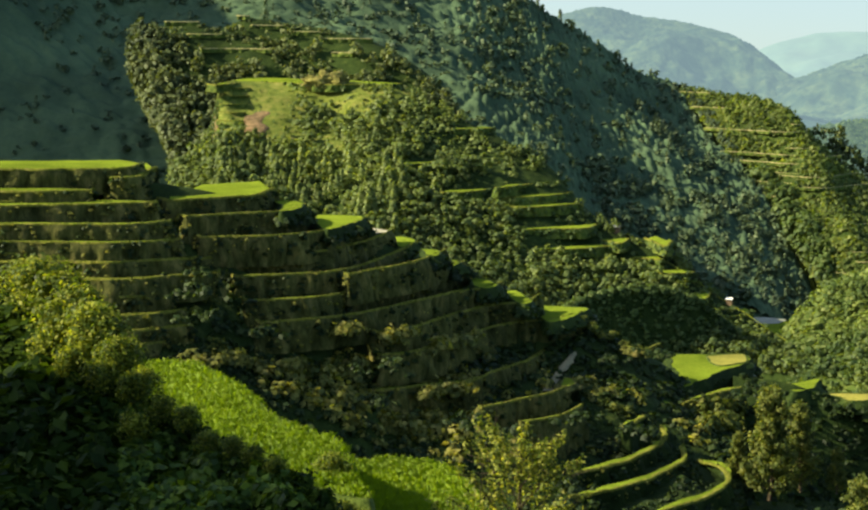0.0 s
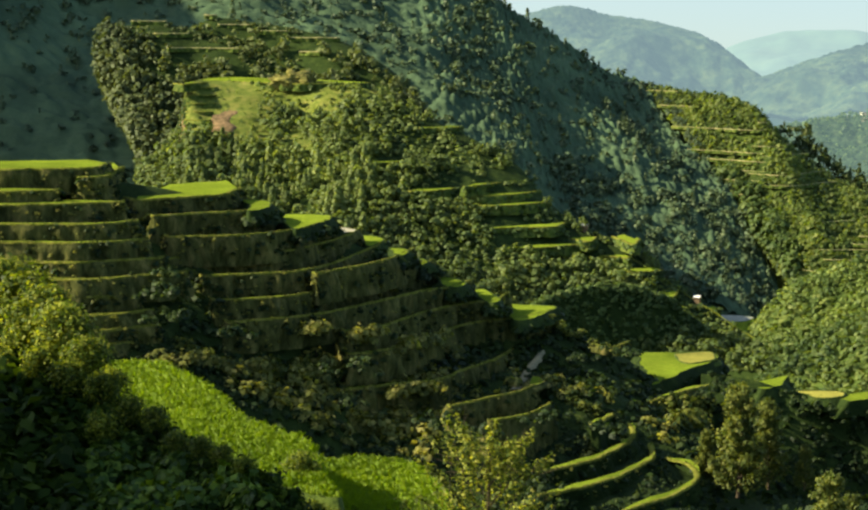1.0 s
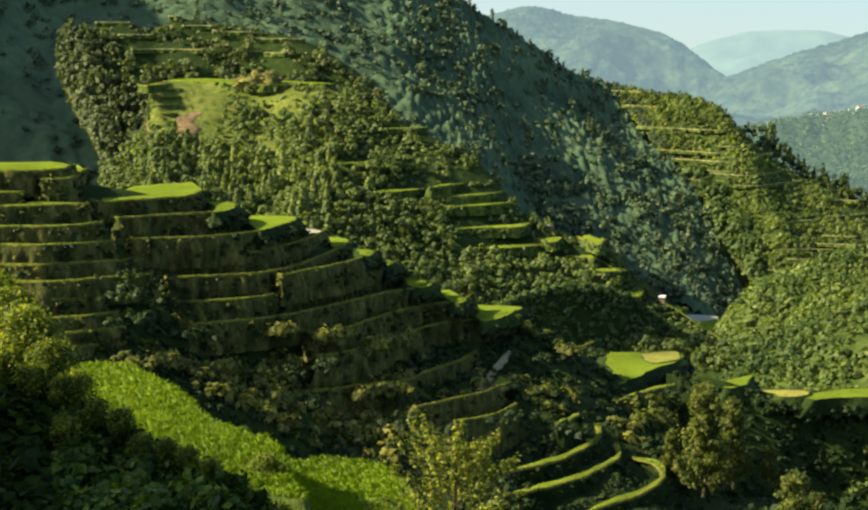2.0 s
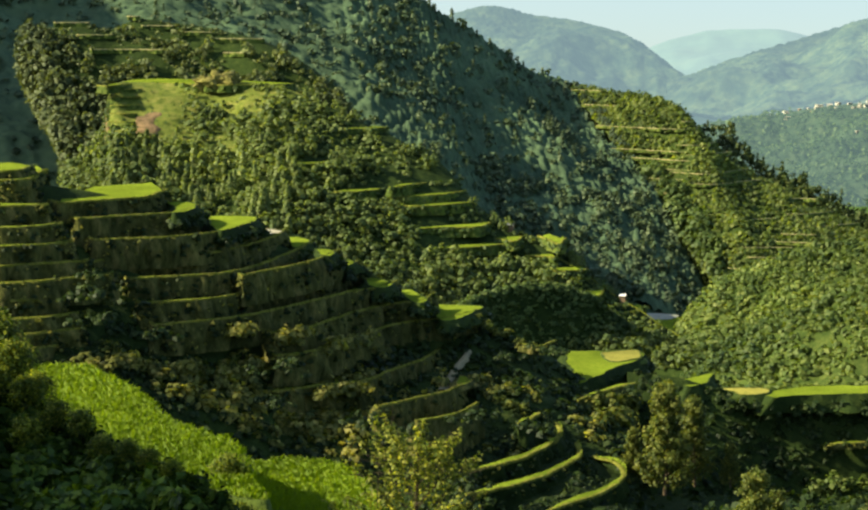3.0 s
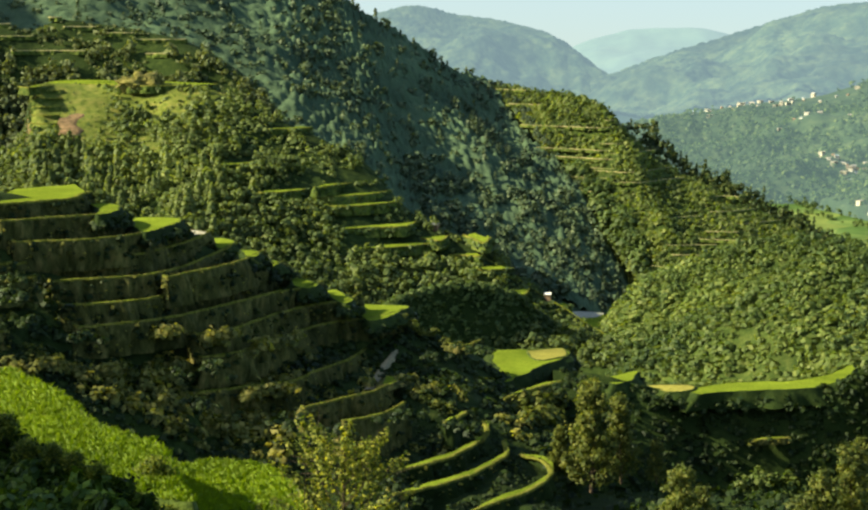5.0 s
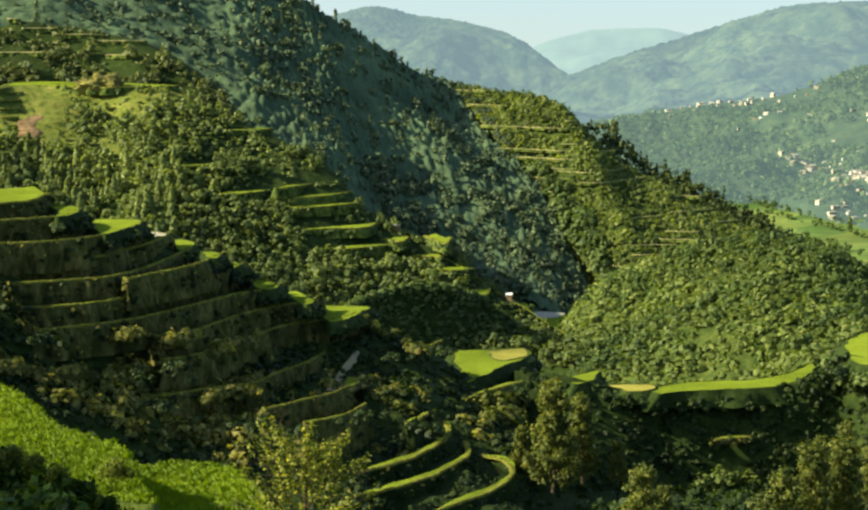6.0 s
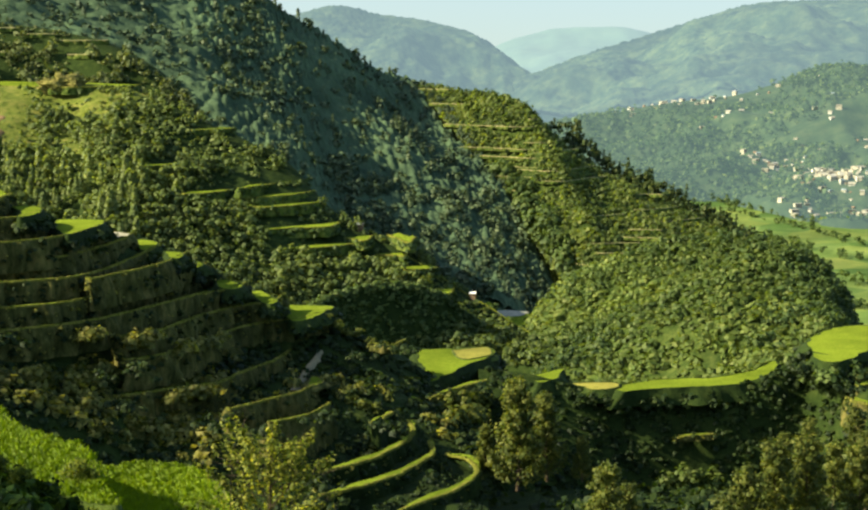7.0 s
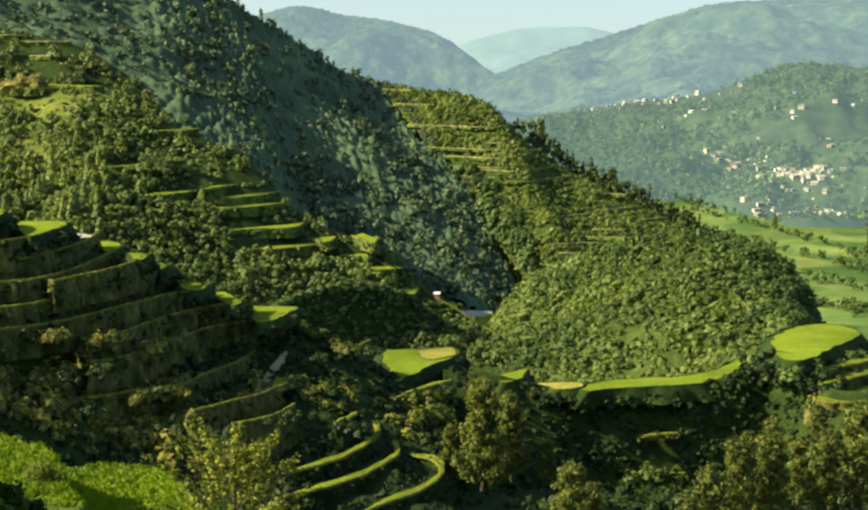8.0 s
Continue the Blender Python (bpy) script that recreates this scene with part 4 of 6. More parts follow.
field("terraced hillside", 158.16, [(-33.5, 422.8), (-30.2, 424.2), (-27.0, 419.8), (-26.4, 410.8), (-28.1, 403.0), (-30.2, 401.8), (-30.5, 412.7)], 2.0, "bright green field where a terrace rounds the hill", M_UNDER, 0.3)
field("terraced hillside", 154.41, [(-26.3, 429.3), (-21.3, 431.9), (-14.8, 429.1), (-15.0, 420.4), (-17.5, 410.8), (-20.7, 402.6), (-23.0, 410.4)], 2.0, "bright green field where a terrace rounds the hill", M_UNDER, 0.3)
field("terraced hillside", 150.64, [(-15.3, 441.8), (-12.1, 439.9), (-9.1, 435.9), (-10.7, 431.5), (-14.1, 427.2)], 1.6, "pale drained paddy at the end of a terrace", M_WALL, 0.3, M_DRYFIELD)
field("terraced hillside", 147.71, [(-8.9, 449.8), (-6.2, 450.0), (-3.5, 443.9), (-4.8, 435.6), (-6.9, 430.5), (-7.8, 437.4)], 2.0, "bright green field where a terrace rounds the hill", M_UNDER, 0.3)
field("terraced hillside", 147.45, [(-2.4, 430.1), (0.5, 429.3), (1.9, 425.6), (0.9, 419.0), (-1.2, 419.8)], 2.0, "bright green field where a terrace rounds the hill", M_UNDER, 0.3)
field("terraced hillside", 143.88, [(3.1, 441.8), (5.0, 440.0), (6.2, 435.4), (4.7, 430.7), (3.8, 432.5)], 2.0, "bright green field where a terrace rounds the hill", M_UNDER, 0.3)
field("terraced hillside", 140.25, [(8.7, 437.5), (11.0, 436.8), (13.8, 428.3), (12.0, 422.4), (9.1, 425.5)], 2.0, "bright green field where a terrace rounds the hill", M_UNDER, 0.3)
field("terraced hillside", 136.73, [(15.8, 442.3), (18.3, 444.1), (20.3, 435.8), (21.4, 427.7), (19.6, 423.7), (17.6, 427.5)], 2.0, "bright green field where a terrace rounds the hill", M_UNDER, 0.3)
field("terraced hillside", 132.91, [(22.4, 448.5), (27.0, 447.1), (34.4, 444.3), (31.8, 436.2), (27.5, 426.0), (24.0, 425.8)], 2.0, "bright green field where a terrace rounds the hill", M_UNDER, 0.3)
field("terraced hillside", 123.92, [(27.0, 409.3), (28.3, 408.1), (29.1, 403.3), (27.8, 400.3), (25.8, 400.2)], 1.0, "bright green field where a terrace rounds the hill", M_WALL, 0.3)
field("ridge top paddies", 113.6, [(96.7, 442.7), (105.6, 448.1), (113.9, 450.2), (123.2, 450.8), (133.2, 457.8), (142.8, 469.8), (138.3, 457.0), (131.3, 446.7), (123.2, 441.1), (113.9, 439.9), (104.7, 438.8), (97.9, 436.6)], 3.5, "long narrow green paddy along the top of the ridge", M_UNDER, 0.8)
field("valley paddies", 115.6, [(79.5, 448.4), (84.0, 452.6), (88.0, 455.5), (86.2, 447.3), (82.7, 441.1), (79.2, 439.6)], 3.0, "small green paddy on the saddle of the ridge", M_UNDER, 0.6)
field("valley paddies", 113.9, [(88.0, 446.4), (93.3, 447.0), (98.5, 444.6), (96.9, 439.7), (91.3, 438.3)], 2.5, "small yellowing paddy on the saddle of the ridge", M_UNDER, 0.6, M_RIPE)
field("valley paddies", 117.4, [(64.6, 473.7), (69.4, 475.4), (73.8, 476.4), (73.4, 467.4), (69.6, 462.9), (65.9, 461.3), (64.6, 467.0)], 1.2, "yellowing rice field beside the green one in the valley", M_GRASSY, 0.5, M_RIPE)

# ---- plants ----
# stands of houses on the far slope: middle, spread and number
TOWN = [(571, 2056, 18, 12, 30), (590, 2040, 22, 12, 30), (612, 2000, 22, 12, 34), (629, 1945, 24, 14, 46), (649, 1934, 18, 14, 40), (602, 1873, 13, 14, 34), (618, 1834, 14, 20, 56), (552, 2062, 14, 8, 26), (556, 1787, 16, 8, 5), (580, 1765, 16, 9, 12), (607, 1760, 14, 11, 15), (578, 2420, 34, 20, 14), (632, 2400, 30, 24, 10), (638, 2264, 26, 22, 12), (700, 2025, 20, 16, 12), (774, 2123, 40, 40, 7), (698, 2417, 30, 20, 7), (693, 2122, 40, 30, 8)]
RNG = np.random.default_rng(7)


def cards(centres, normals, size, slim=0.6, rng=RNG, body=0.75):
    """Kite-shaped leaves or leaf clumps at the centres, facing about along the normals; body: how far they shade as one crown."""
    n = len(centres)
    nrm = unit(unit(normals) + rng.normal(0, 0.4, (n, 3)))
    a = unit(np.cross(nrm, rng.normal(0, 1, (n, 3))))
    b = np.cross(nrm, a)
    s = (size * rng.uniform(0.6, 1.3, n))[:, None]
    v = np.stack([centres - a * s, centres - a * s * 0.1 - b * s * slim + nrm * s * 0.15, centres + a * s, centres - a * s * 0.1 + b * s * slim + nrm * s * 0.15], 1)
    shade = unit(unit(normals) * body + nrm * (1 - body))
    return v.reshape(-1, 3), np.arange(4 * n).reshape(n, 4), np.repeat(shade, 4, 0)


def join(*pieces):
    vs, qs, ns, k = [], [], [], 0
    for v, q, n in pieces:
        vs.append(v)
        qs.append(q + k)
        ns.append(n)
        k += len(v)
    return np.vstack(vs), np.vstack(qs), np.vstack(ns)


def stem(p, q, r0, r1, sides=5):
    """A tapered limb from p to q."""
    p, q = np.array(p, float), np.array(q, float)
    d = (q - p) / (np.linalg.norm(q - p) + 1e-9)
    a = np.cross(d, [0.31, 0.9, 0.2])
    a /= np.linalg.norm(a)
    b = np.cross(d, a)
    t = np.linspace(0, 2 * math.pi, sides, endpoint=False)
    ringv = np.cos(t)[:, None] * a + np.sin(t)[:, None] * b
    v = np.vstack([p + ringv * r0, q + ringv * r1])
    i = np.arange(sides)
    j = (i + 1) % sides
    return v, np.stack([i, j, j + sides, i + sides], 1), np.vstack([ringv, ringv])


def on_ball(n, rng):
    return unit(rng.normal(0, 1, (n, 3)))


def broadleaf(seed, blobs=7, n=120, size=0.085, wide=0.34, low=0.25):
    """A tree of height 1: uneven crown of leaf clumps over a trunk."""
    rng = np.random.default_rng(seed)
    cs, ns = [], []
    for i in range(blobs):
        h = rng.uniform(low, 0.86)
        w = wide * math.sin(math.pi * min(0.97, max(0.12, (h - low * 0.5) / (1.02 - low * 0.5)))) * 0.75
        a = rng.uniform(0, 2 * math.pi)
        c = np.array([math.cos(a) * w, math.sin(a) * w, h])
        r = rng.uniform(0.12, 0.2) * (0.6 + wide)
        d = on_ball(n // blobs, rng)
        d[:, 2] = np.abs(d[:, 2]) * np.where(rng.random(len(d)) < 0.7, 1, -1)
        p = c + d * r * rng.uniform(0.65, 1.1, (len(d), 1))
        cs.append(p)
        ns.append(d * 0.8 + unit(p - np.array([0, 0, 0.45])) * 0.5)
    leaves = cards(np.vstack(cs), np.vstack(ns) + np.array([0, 0, 0.3]), size, 0.7, rng, 0.9)
    return join(leaves, stem((0, 0, -0.08), (0.02, 0, low + 0.3), 0.022, 0.01, 4))


def conifer(seed, n=110, size=0.07, wide=0.2):
    rng = np.random.default_rng(seed)
    h = rng.uniform(0.08, 1.0, n) ** 0.85
    a = rng.uniform(0, 2 * math.pi, n)
    w = wide * (1.03 - h) * rng.uniform(0.5, 1.15, n) + 0.015
    d = np.stack([np.cos(a), np.sin(a), np.full(n, 0.35)], 1)
    c = np.stack([np.cos(a) * w, np.sin(a) * w, h], 1)
    return join(cards(c, d, size, 0.5, rng), stem((0, 0, -0.1), (0, 0, 0.95), 0.018, 0.004, 4))


def shrub(seed, n=60, size=0.2, squat=0.8, body=0.75, up=0.3):
    rng = np.random.default_rng(seed)
    d = on_ball(n, rng)
    d[:, 2] = np.abs(d[:, 2])
    lump = 0.75 + 0.35 * np.sin(3 * np.arctan2(d[:, 1], d[:, 0]) + seed) * rng.uniform(0.4, 1, n)
    c = d * 0.6 * (lump * rng.uniform(0.6, 1.1, n))[:, None] * np.array([1, 1, squat * 1.3]) + np.array([0, 0, 0.1])
    return cards(c, d + np.array([0, 0, up]), size, 0.65, rng, body)


def tuft(seed, blades=9):
    rng = np.random.default_rng(seed)
    vs, ns = [], []
    for i in range(blades):
        a = rng.uniform(0, 2 * math.pi)
        d, s = np.array([math.cos(a), math.sin(a), 0]), np.array([-math.sin(a), math.cos(a), 0]) * 0.045
        b = d * rng.uniform(0, 0.15)
        h, l = rng.uniform(0.5, 1.0), rng.uniform(0.1, 0.6)
        vs.append(np.array([b - s, b + s, b + s * 0.6 + d * l * 0.5 + [0, 0, h * 0.75], b + d * l + [0, 0, h]]))
        ns += [d * 0.3 + np.array([0, 0, 0.95])] * 4
    return np.vstack(vs), np.arange(4 * blades).reshape(blades, 4), np.array(ns)


def inside(poly, pts):
    x, y = pts[:, 0], pts[:, 1]
    hit = np.zeros(len(pts), bool)
    for (x0, y0), (x1, y1) in zip(poly, np.roll(poly, -1, 0)):
        m = (y0 > y) != (y1 > y)
        hit ^= m & (x < (x1 - x0) * (y - y0) / (y1 - y0 + 1e-12) + x0)
    return hit


def spots(name, n, u=(0, 1), v=(0, 1), patchy=0.0, size=40.0, clear=True, rng=RNG, clear_of=()):
    """Places on a hillside, in stands if patchy, and clear of the paddies."""
    g = GRID[name]
    r, c = g.shape[:2]
    uu, vv = rng.uniform(*u, n) * (c - 1.001), rng.uniform(*v, n) * (r - 1.001)
    i, j = vv.astype(int), uu.astype(int)
    a, b = (vv - i)[:, None], (uu - j)[:, None]
    p = (g[i, j] * (1 - b) + g[i, j + 1] * b) * (1 - a) + (g[i + 1, j] * (1 - b) + g[i + 1, j + 1] * b) * a
    if patchy:
        p = p[np.array([rough(*q, size, 3) > rng.uniform(-1, 1) * 0.25 + patchy - 0.5 for q in p])]
    for cx, cy, sx, sy, n in clear_of:
        p = p[((p[:, 0] - cx) / (sx * 1.5)) ** 2 + ((p[:, 1] - cy + 12) / (sy * 1.6 + 14)) ** 2 > RNG.uniform(0.3, 1.2, len(p))]
    if clear:
        for poly, z in TREADS:
            lo, hi = poly.min(0), poly.max(0)
            near = (p[:, 0] > lo[0]) & (p[:, 0] < hi[0]) & (p[:, 1] > lo[1]) & (p[:, 1] < hi[1])
            if near.any():
                bad = np.zeros(len(p), bool)
                bad[near] = inside(poly, p[near])
                p = p[~bad]
    return p


def plant(name, label, places, kinds, height, mat, sink=0.0, category="trees", rng=RNG):
    """Many plants that nobody could count: one mesh."""
    vs, qs, ns, k = [], [], [], 0
    pick = rng.integers(0, len(kinds), len(places))
    for t, (v, q, nv) in enumerate(kinds):
        p = places[pick == t]
        if not len(p):
            continue
        n = len(p)
        a = rng.uniform(0, 2 * math.pi, n)
        h = rng.uniform(*height, n) * rng.uniform(0.75, 1.1, n)
        w = h * rng.uniform(0.85, 1.2, n)
        c, s = np.cos(a), np.sin(a)
        x = (v[None, :, 0] * c[:, None] - v[None, :, 1] * s[:, None]) * w[:, None] + p[:, :1]
        y = (v[None, :, 0] * s[:, None] + v[None, :, 1] * c[:, None]) * w[:, None] + p[:, 1:2]
        z = v[None, :, 2] * h[:, None] + p[:, 2:3] - sink * h[:, None]
        vs.append(np.stack([x, y, z], -1).reshape(-1, 3))
        nx, ny = nv[None, :, 0] * c[:, None] - nv[None, :, 1] * s[:, None], nv[None, :, 0] * s[:, None] + nv[None, :, 1] * c[:, None]
        ns.append(np.stack([nx, ny, np.broadcast_to(nv[None, :, 2], nx.shape)], -1).reshape(-1, 3))
        qs.append((q[None] + (np.arange(n) * len(v))[:, None, None]).reshape(-1, 4) + k)
        k += n * len(v)
    return tagged(mesh_object(name, np.vstack(vs), np.vstack(qs), mat, normals=np.vstack(ns)), label, category, kind="stuff")


SHRUB_MIX = [shrub(60 + i, 20, 0.32) for i in range(4)]
BROAD = [broadleaf(i, 7, 84, 0.105, 0.4, 0.2) for i in range(5)]
BROAD_MID = [broadleaf(40 + i, 6, 60, 0.11, 0.38, 0.2) for i in range(4)]
BROAD_LITE = [broadleaf(20 + i, 5, 36, 0.14) for i in range(4)]
BROAD_TINY = [broadleaf(30 + i, 3, 9, 0.26) for i in range(3)]
PINES = [conifer(i, 110, 0.085, 0.24) for i in range(4)]
PINES_LITE = [conifer(10 + i, 45, 0.1) for i in range(3)]
SHRUBS = [shrub(i, 44, 0.2) for i in range(5)]
SHRUBS_MID = [shrub(50 + i, 32, 0.24) for i in range(5)]
SHRUBS_LITE = [shrub(10 + i, 22, 0.29) for i in range(5)]
SHRUBS_SMALL = [shrub(80 + i, 15, 0.34) for i in range(5)]
TUFTS = [tuft(i) for i in range(4)]

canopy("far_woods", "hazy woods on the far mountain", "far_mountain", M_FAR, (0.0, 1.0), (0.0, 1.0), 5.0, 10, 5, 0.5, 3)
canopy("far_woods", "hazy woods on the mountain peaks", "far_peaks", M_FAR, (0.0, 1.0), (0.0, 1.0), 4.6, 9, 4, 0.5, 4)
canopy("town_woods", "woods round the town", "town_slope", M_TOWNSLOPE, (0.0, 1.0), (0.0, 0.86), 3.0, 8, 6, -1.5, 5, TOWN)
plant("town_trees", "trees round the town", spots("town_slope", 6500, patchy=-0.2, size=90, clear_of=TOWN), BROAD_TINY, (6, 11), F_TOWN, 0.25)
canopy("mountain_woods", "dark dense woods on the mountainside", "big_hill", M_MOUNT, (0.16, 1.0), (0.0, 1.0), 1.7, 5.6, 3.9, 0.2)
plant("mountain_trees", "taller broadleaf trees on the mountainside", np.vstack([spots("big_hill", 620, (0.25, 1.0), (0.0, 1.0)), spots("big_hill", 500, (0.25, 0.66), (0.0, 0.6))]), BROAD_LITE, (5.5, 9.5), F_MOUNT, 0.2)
plant("mountain_foot_trees", "dark trees in the gully below the mountainside", spots("big_hill", 240, (0.74, 1.0), (0.62, 1.0)), BROAD, (6, 11), F_MOUNT, 0.15)
plant("mountain_edge_woods", "woods where the mountainside meets the spur", spots("spur", 420, (0.0, 0.07), (0.0, 1.0)), BROAD_MID, (3, 6), F_MOUNT, 0.2)
plant("mountain_pines", "pines on the mountainside", np.vstack([spots("big_hill", 260, patchy=0.5, size=70), spots("big_hill", 60, (0.86, 0.92), (0.2, 0.5)), spots("big_hill", 60, (0.88, 0.99), (0.6, 1.0))]), PINES_LITE, (8, 13), F_MOUNT, 0.25)
plant("spur_scrub", "sunlit scrub on the spur", spots("spur", 7000), SHRUBS_SMALL, (1.7, 4.0), F_SPUR, 0.1, "scrub")
plant("spur_thickets", "darker thickets on the spur", spots("spur", 800, patchy=0.5, size=25), BROAD_LITE, (2.5, 5), F_SCRUB, 0.15, "thickets")
plant("spur_trees", "trees in the gully of the spur", spots("spur", 190, (0.02, 0.24), (0.45, 1.0)), BROAD, (7, 13), F_WOOD, 0.1)
plant("spur_crest_trees", "small trees along the crest of the spur", spots("spur", 160, (0.0, 1.0), (0, 0.05)), BROAD_LITE, (2, 4), F_WOOD, 0.1)
# trees behind the crest: its far-side shade is put into their dark leaves
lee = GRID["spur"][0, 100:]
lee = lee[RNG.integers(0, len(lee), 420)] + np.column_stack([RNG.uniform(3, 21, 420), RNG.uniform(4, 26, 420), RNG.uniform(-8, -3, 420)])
plant("spur_lee_trees", "dark trees on the shaded far side of the spur", lee, BROAD_LITE, (5, 9), F_LEE, 0.1)
plant("spur_lee_pines", "dark pines on the shaded far side of the spur", lee[::4] + np.array([2.0, 3.0, 0.0]), PINES_LITE, (7, 11), F_LEE, 0.1)
plant("knoll_woods", "woods on the knoll", np.vstack([spots("upper_hill", 700, (0.0, 0.36)), spots("upper_hill", 700, (0.36, 1.0), (0.12, 0.9))]), BROAD_LITE, (4, 8), F_KNOLL, 0.15)
plant("knoll_scrub", "scrub between the small terraces of the knoll", spots("upper_hill", 900, (0.2, 0.8), (0.0, 0.6)), SHRUBS_LITE, (1.2, 2.6), F_KNOLL, 0.1, "scrub")
plant("knoll_tall_trees", "tall trees along the flank of the knoll", spots("upper_hill", 150, (0.05, 0.38), (0.02, 0.7)), BROAD, (7, 11), F_KNOLL, 0.1)


def dome(n, u, v, patchy=0.0, size=40.0):
    """Places on the rounded hill, clear of its grassy west face."""
    p = spots("dome_ridge", n, u, v, patchy, size)
    bearing = np.degrees(np.arctan2(p[:, 0], p[:, 1]))
    return p[(p[:, 2] < 146 + RNG.normal(0, 2.0, len(p))) | (bearing > -3.9 + (166 - p[:, 2]) * 0.02 + RNG.normal(0, 0.2, len(p)))]


plant("dome_trees", "trees on the rounded hill", np.vstack([dome(650, (0.0, 0.5), (0.12, 1.0)), dome(330, (0.2, 0.6), (0.3, 1.0))]), BROAD_MID, (4.5, 8.5), F_DOME, 0.12)
plant("dome_pines", "pines at the foot of the rounded hill", spots("dome_ridge", 200, (0.18, 0.5), (0.5, 1.0), 0.42, 30), PINES, (8, 12), F_DOME, 0.1)
plant("ridge_foot_woods", "darker trees below the ridge terraces", spots("dome_ridge", 850, (0.5, 0.97), (0.3, 1.0)), BROAD_MID, (4, 8), F_DOME, 0.15)
plant("bank_bushes", "dark bushes on the steep bank", spots("ridge_bank", 620), SHRUBS_LITE, (1.0, 2.6), F_WOOD, 0.2, "bushes")
plant("bank_crest_bushes", "bushes along the top of the steep bank", spots("ridge_bank", 110, (0, 1), (0, 0.08)), SHRUBS, (1.5, 3.5), F_WOOD, 0.2, "bushes")
plant("ridge_crest_trees", "small trees along the crest of the ridge", spots("dome_ridge", 90, (0.42, 0.82), (0.0, 0.1)), BROAD, (3, 6), F_DOME, 0.12)
plant("dome_scrub", "scrub and tall grass on the rounded hill", np.vstack([dome(1500, (0.0, 0.62), (0.04, 1.0)), spots("dome_ridge", 1900, (0.45, 1.0), (0.03, 1.0))]), SHRUBS_LITE, (1.4, 3.2), F_DOME, 0.1, "scrub")
plant("dome_grass", "tufts of grass on the west face of the rounded hill", spots("dome_ridge", 1700, (0.15, 0.42), (0.05, 0.6)), SHRUBS_SMALL, (0.8, 2.2), F_SCRUB, 0.2, "grass")
plant("east_scrub", "dense sunlit scrub on the hill", spots("east_hill", 5000), SHRUBS_LITE, (1.5, 3.8), F_SCRUB, 0.1, "scrub")
plant("east_thickets", "darker thickets on the scrubby hill", spots("east_hill", 1300, patchy=0.5, size=35), BROAD_LITE, (2.5, 5.5), F_WOOD, 0.15, "thickets")
plant("east_trees", "trees along the top of the scrubby hill", spots("east_hill", 170, (0.3, 1.0), (0, 0.3)), BROAD, (2.5, 4.5), F_WOOD, 0.2)
def lower_slope(n, u, v):
    """Places on the terraced hill, clear of the mown banks at its foot."""
    p = spots("terrace_hill", n, u, v)
    return p[~((p[:, 2] < 122) & (p[:, 1] < 402) & (p[:, 0] > 6) & (p[:, 0] < 55) & (RNG.random(len(p)) < 0.93))]


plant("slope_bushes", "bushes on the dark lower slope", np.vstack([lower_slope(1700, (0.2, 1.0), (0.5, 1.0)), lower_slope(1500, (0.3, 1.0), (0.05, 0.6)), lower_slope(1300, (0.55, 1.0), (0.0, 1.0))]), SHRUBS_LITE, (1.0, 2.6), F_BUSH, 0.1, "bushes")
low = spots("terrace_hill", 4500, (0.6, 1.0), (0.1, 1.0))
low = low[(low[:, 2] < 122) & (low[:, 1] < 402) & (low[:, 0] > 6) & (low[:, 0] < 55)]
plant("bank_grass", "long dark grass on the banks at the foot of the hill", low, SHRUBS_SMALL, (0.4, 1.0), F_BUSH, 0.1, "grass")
plant("slope_shrubs", "sunlit dry shrubs on the dark lower slope", np.vstack([lower_slope(330, (0.36, 0.72), (0.42, 0.78)), lower_slope(160, (0.5, 0.95), (0.3, 0.7))]), SHRUBS, (2.0, 4.2), F_SUNLIT, 0.1, "shrubs")
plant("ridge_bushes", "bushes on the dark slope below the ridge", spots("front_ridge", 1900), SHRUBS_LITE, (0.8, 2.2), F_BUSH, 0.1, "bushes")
plant("ridge_low_trees", "small sunlit trees low on the slope", spots("front_ridge", 170, (0.35, 1.0), (0.6, 0.95)), BROAD, (4, 7), F_SCRUB, 0.1)

plant("east_dark_trees", "darker trees on the brow of the scrubby hill", spots("east_hill", 260, (0.62, 1.0), (0, 0.4)), BROAD, (3.5, 6), F_WOOD, 0.2)
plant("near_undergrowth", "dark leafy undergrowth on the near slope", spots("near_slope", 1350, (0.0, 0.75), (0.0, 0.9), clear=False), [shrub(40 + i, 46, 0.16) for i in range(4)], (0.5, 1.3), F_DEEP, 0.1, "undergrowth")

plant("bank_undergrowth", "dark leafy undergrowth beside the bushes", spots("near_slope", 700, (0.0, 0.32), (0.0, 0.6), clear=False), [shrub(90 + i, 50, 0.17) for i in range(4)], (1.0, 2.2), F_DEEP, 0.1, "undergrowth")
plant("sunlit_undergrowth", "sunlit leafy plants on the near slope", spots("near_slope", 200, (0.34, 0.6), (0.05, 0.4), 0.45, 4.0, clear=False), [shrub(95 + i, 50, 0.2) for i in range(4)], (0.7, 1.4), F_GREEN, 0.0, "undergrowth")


def rice(name, label, outline, z, n, height):
    lo, hi = outline.min(0), outline.max(0)
    p = RNG.uniform(lo, hi, (n * 2, 2))
    p = p[inside(outline, p)][:n]
    return plant(name, label, np.column_stack([p, np.full(len(p), z)]), TUFTS, height, F_RICE, 0.05, "rice")


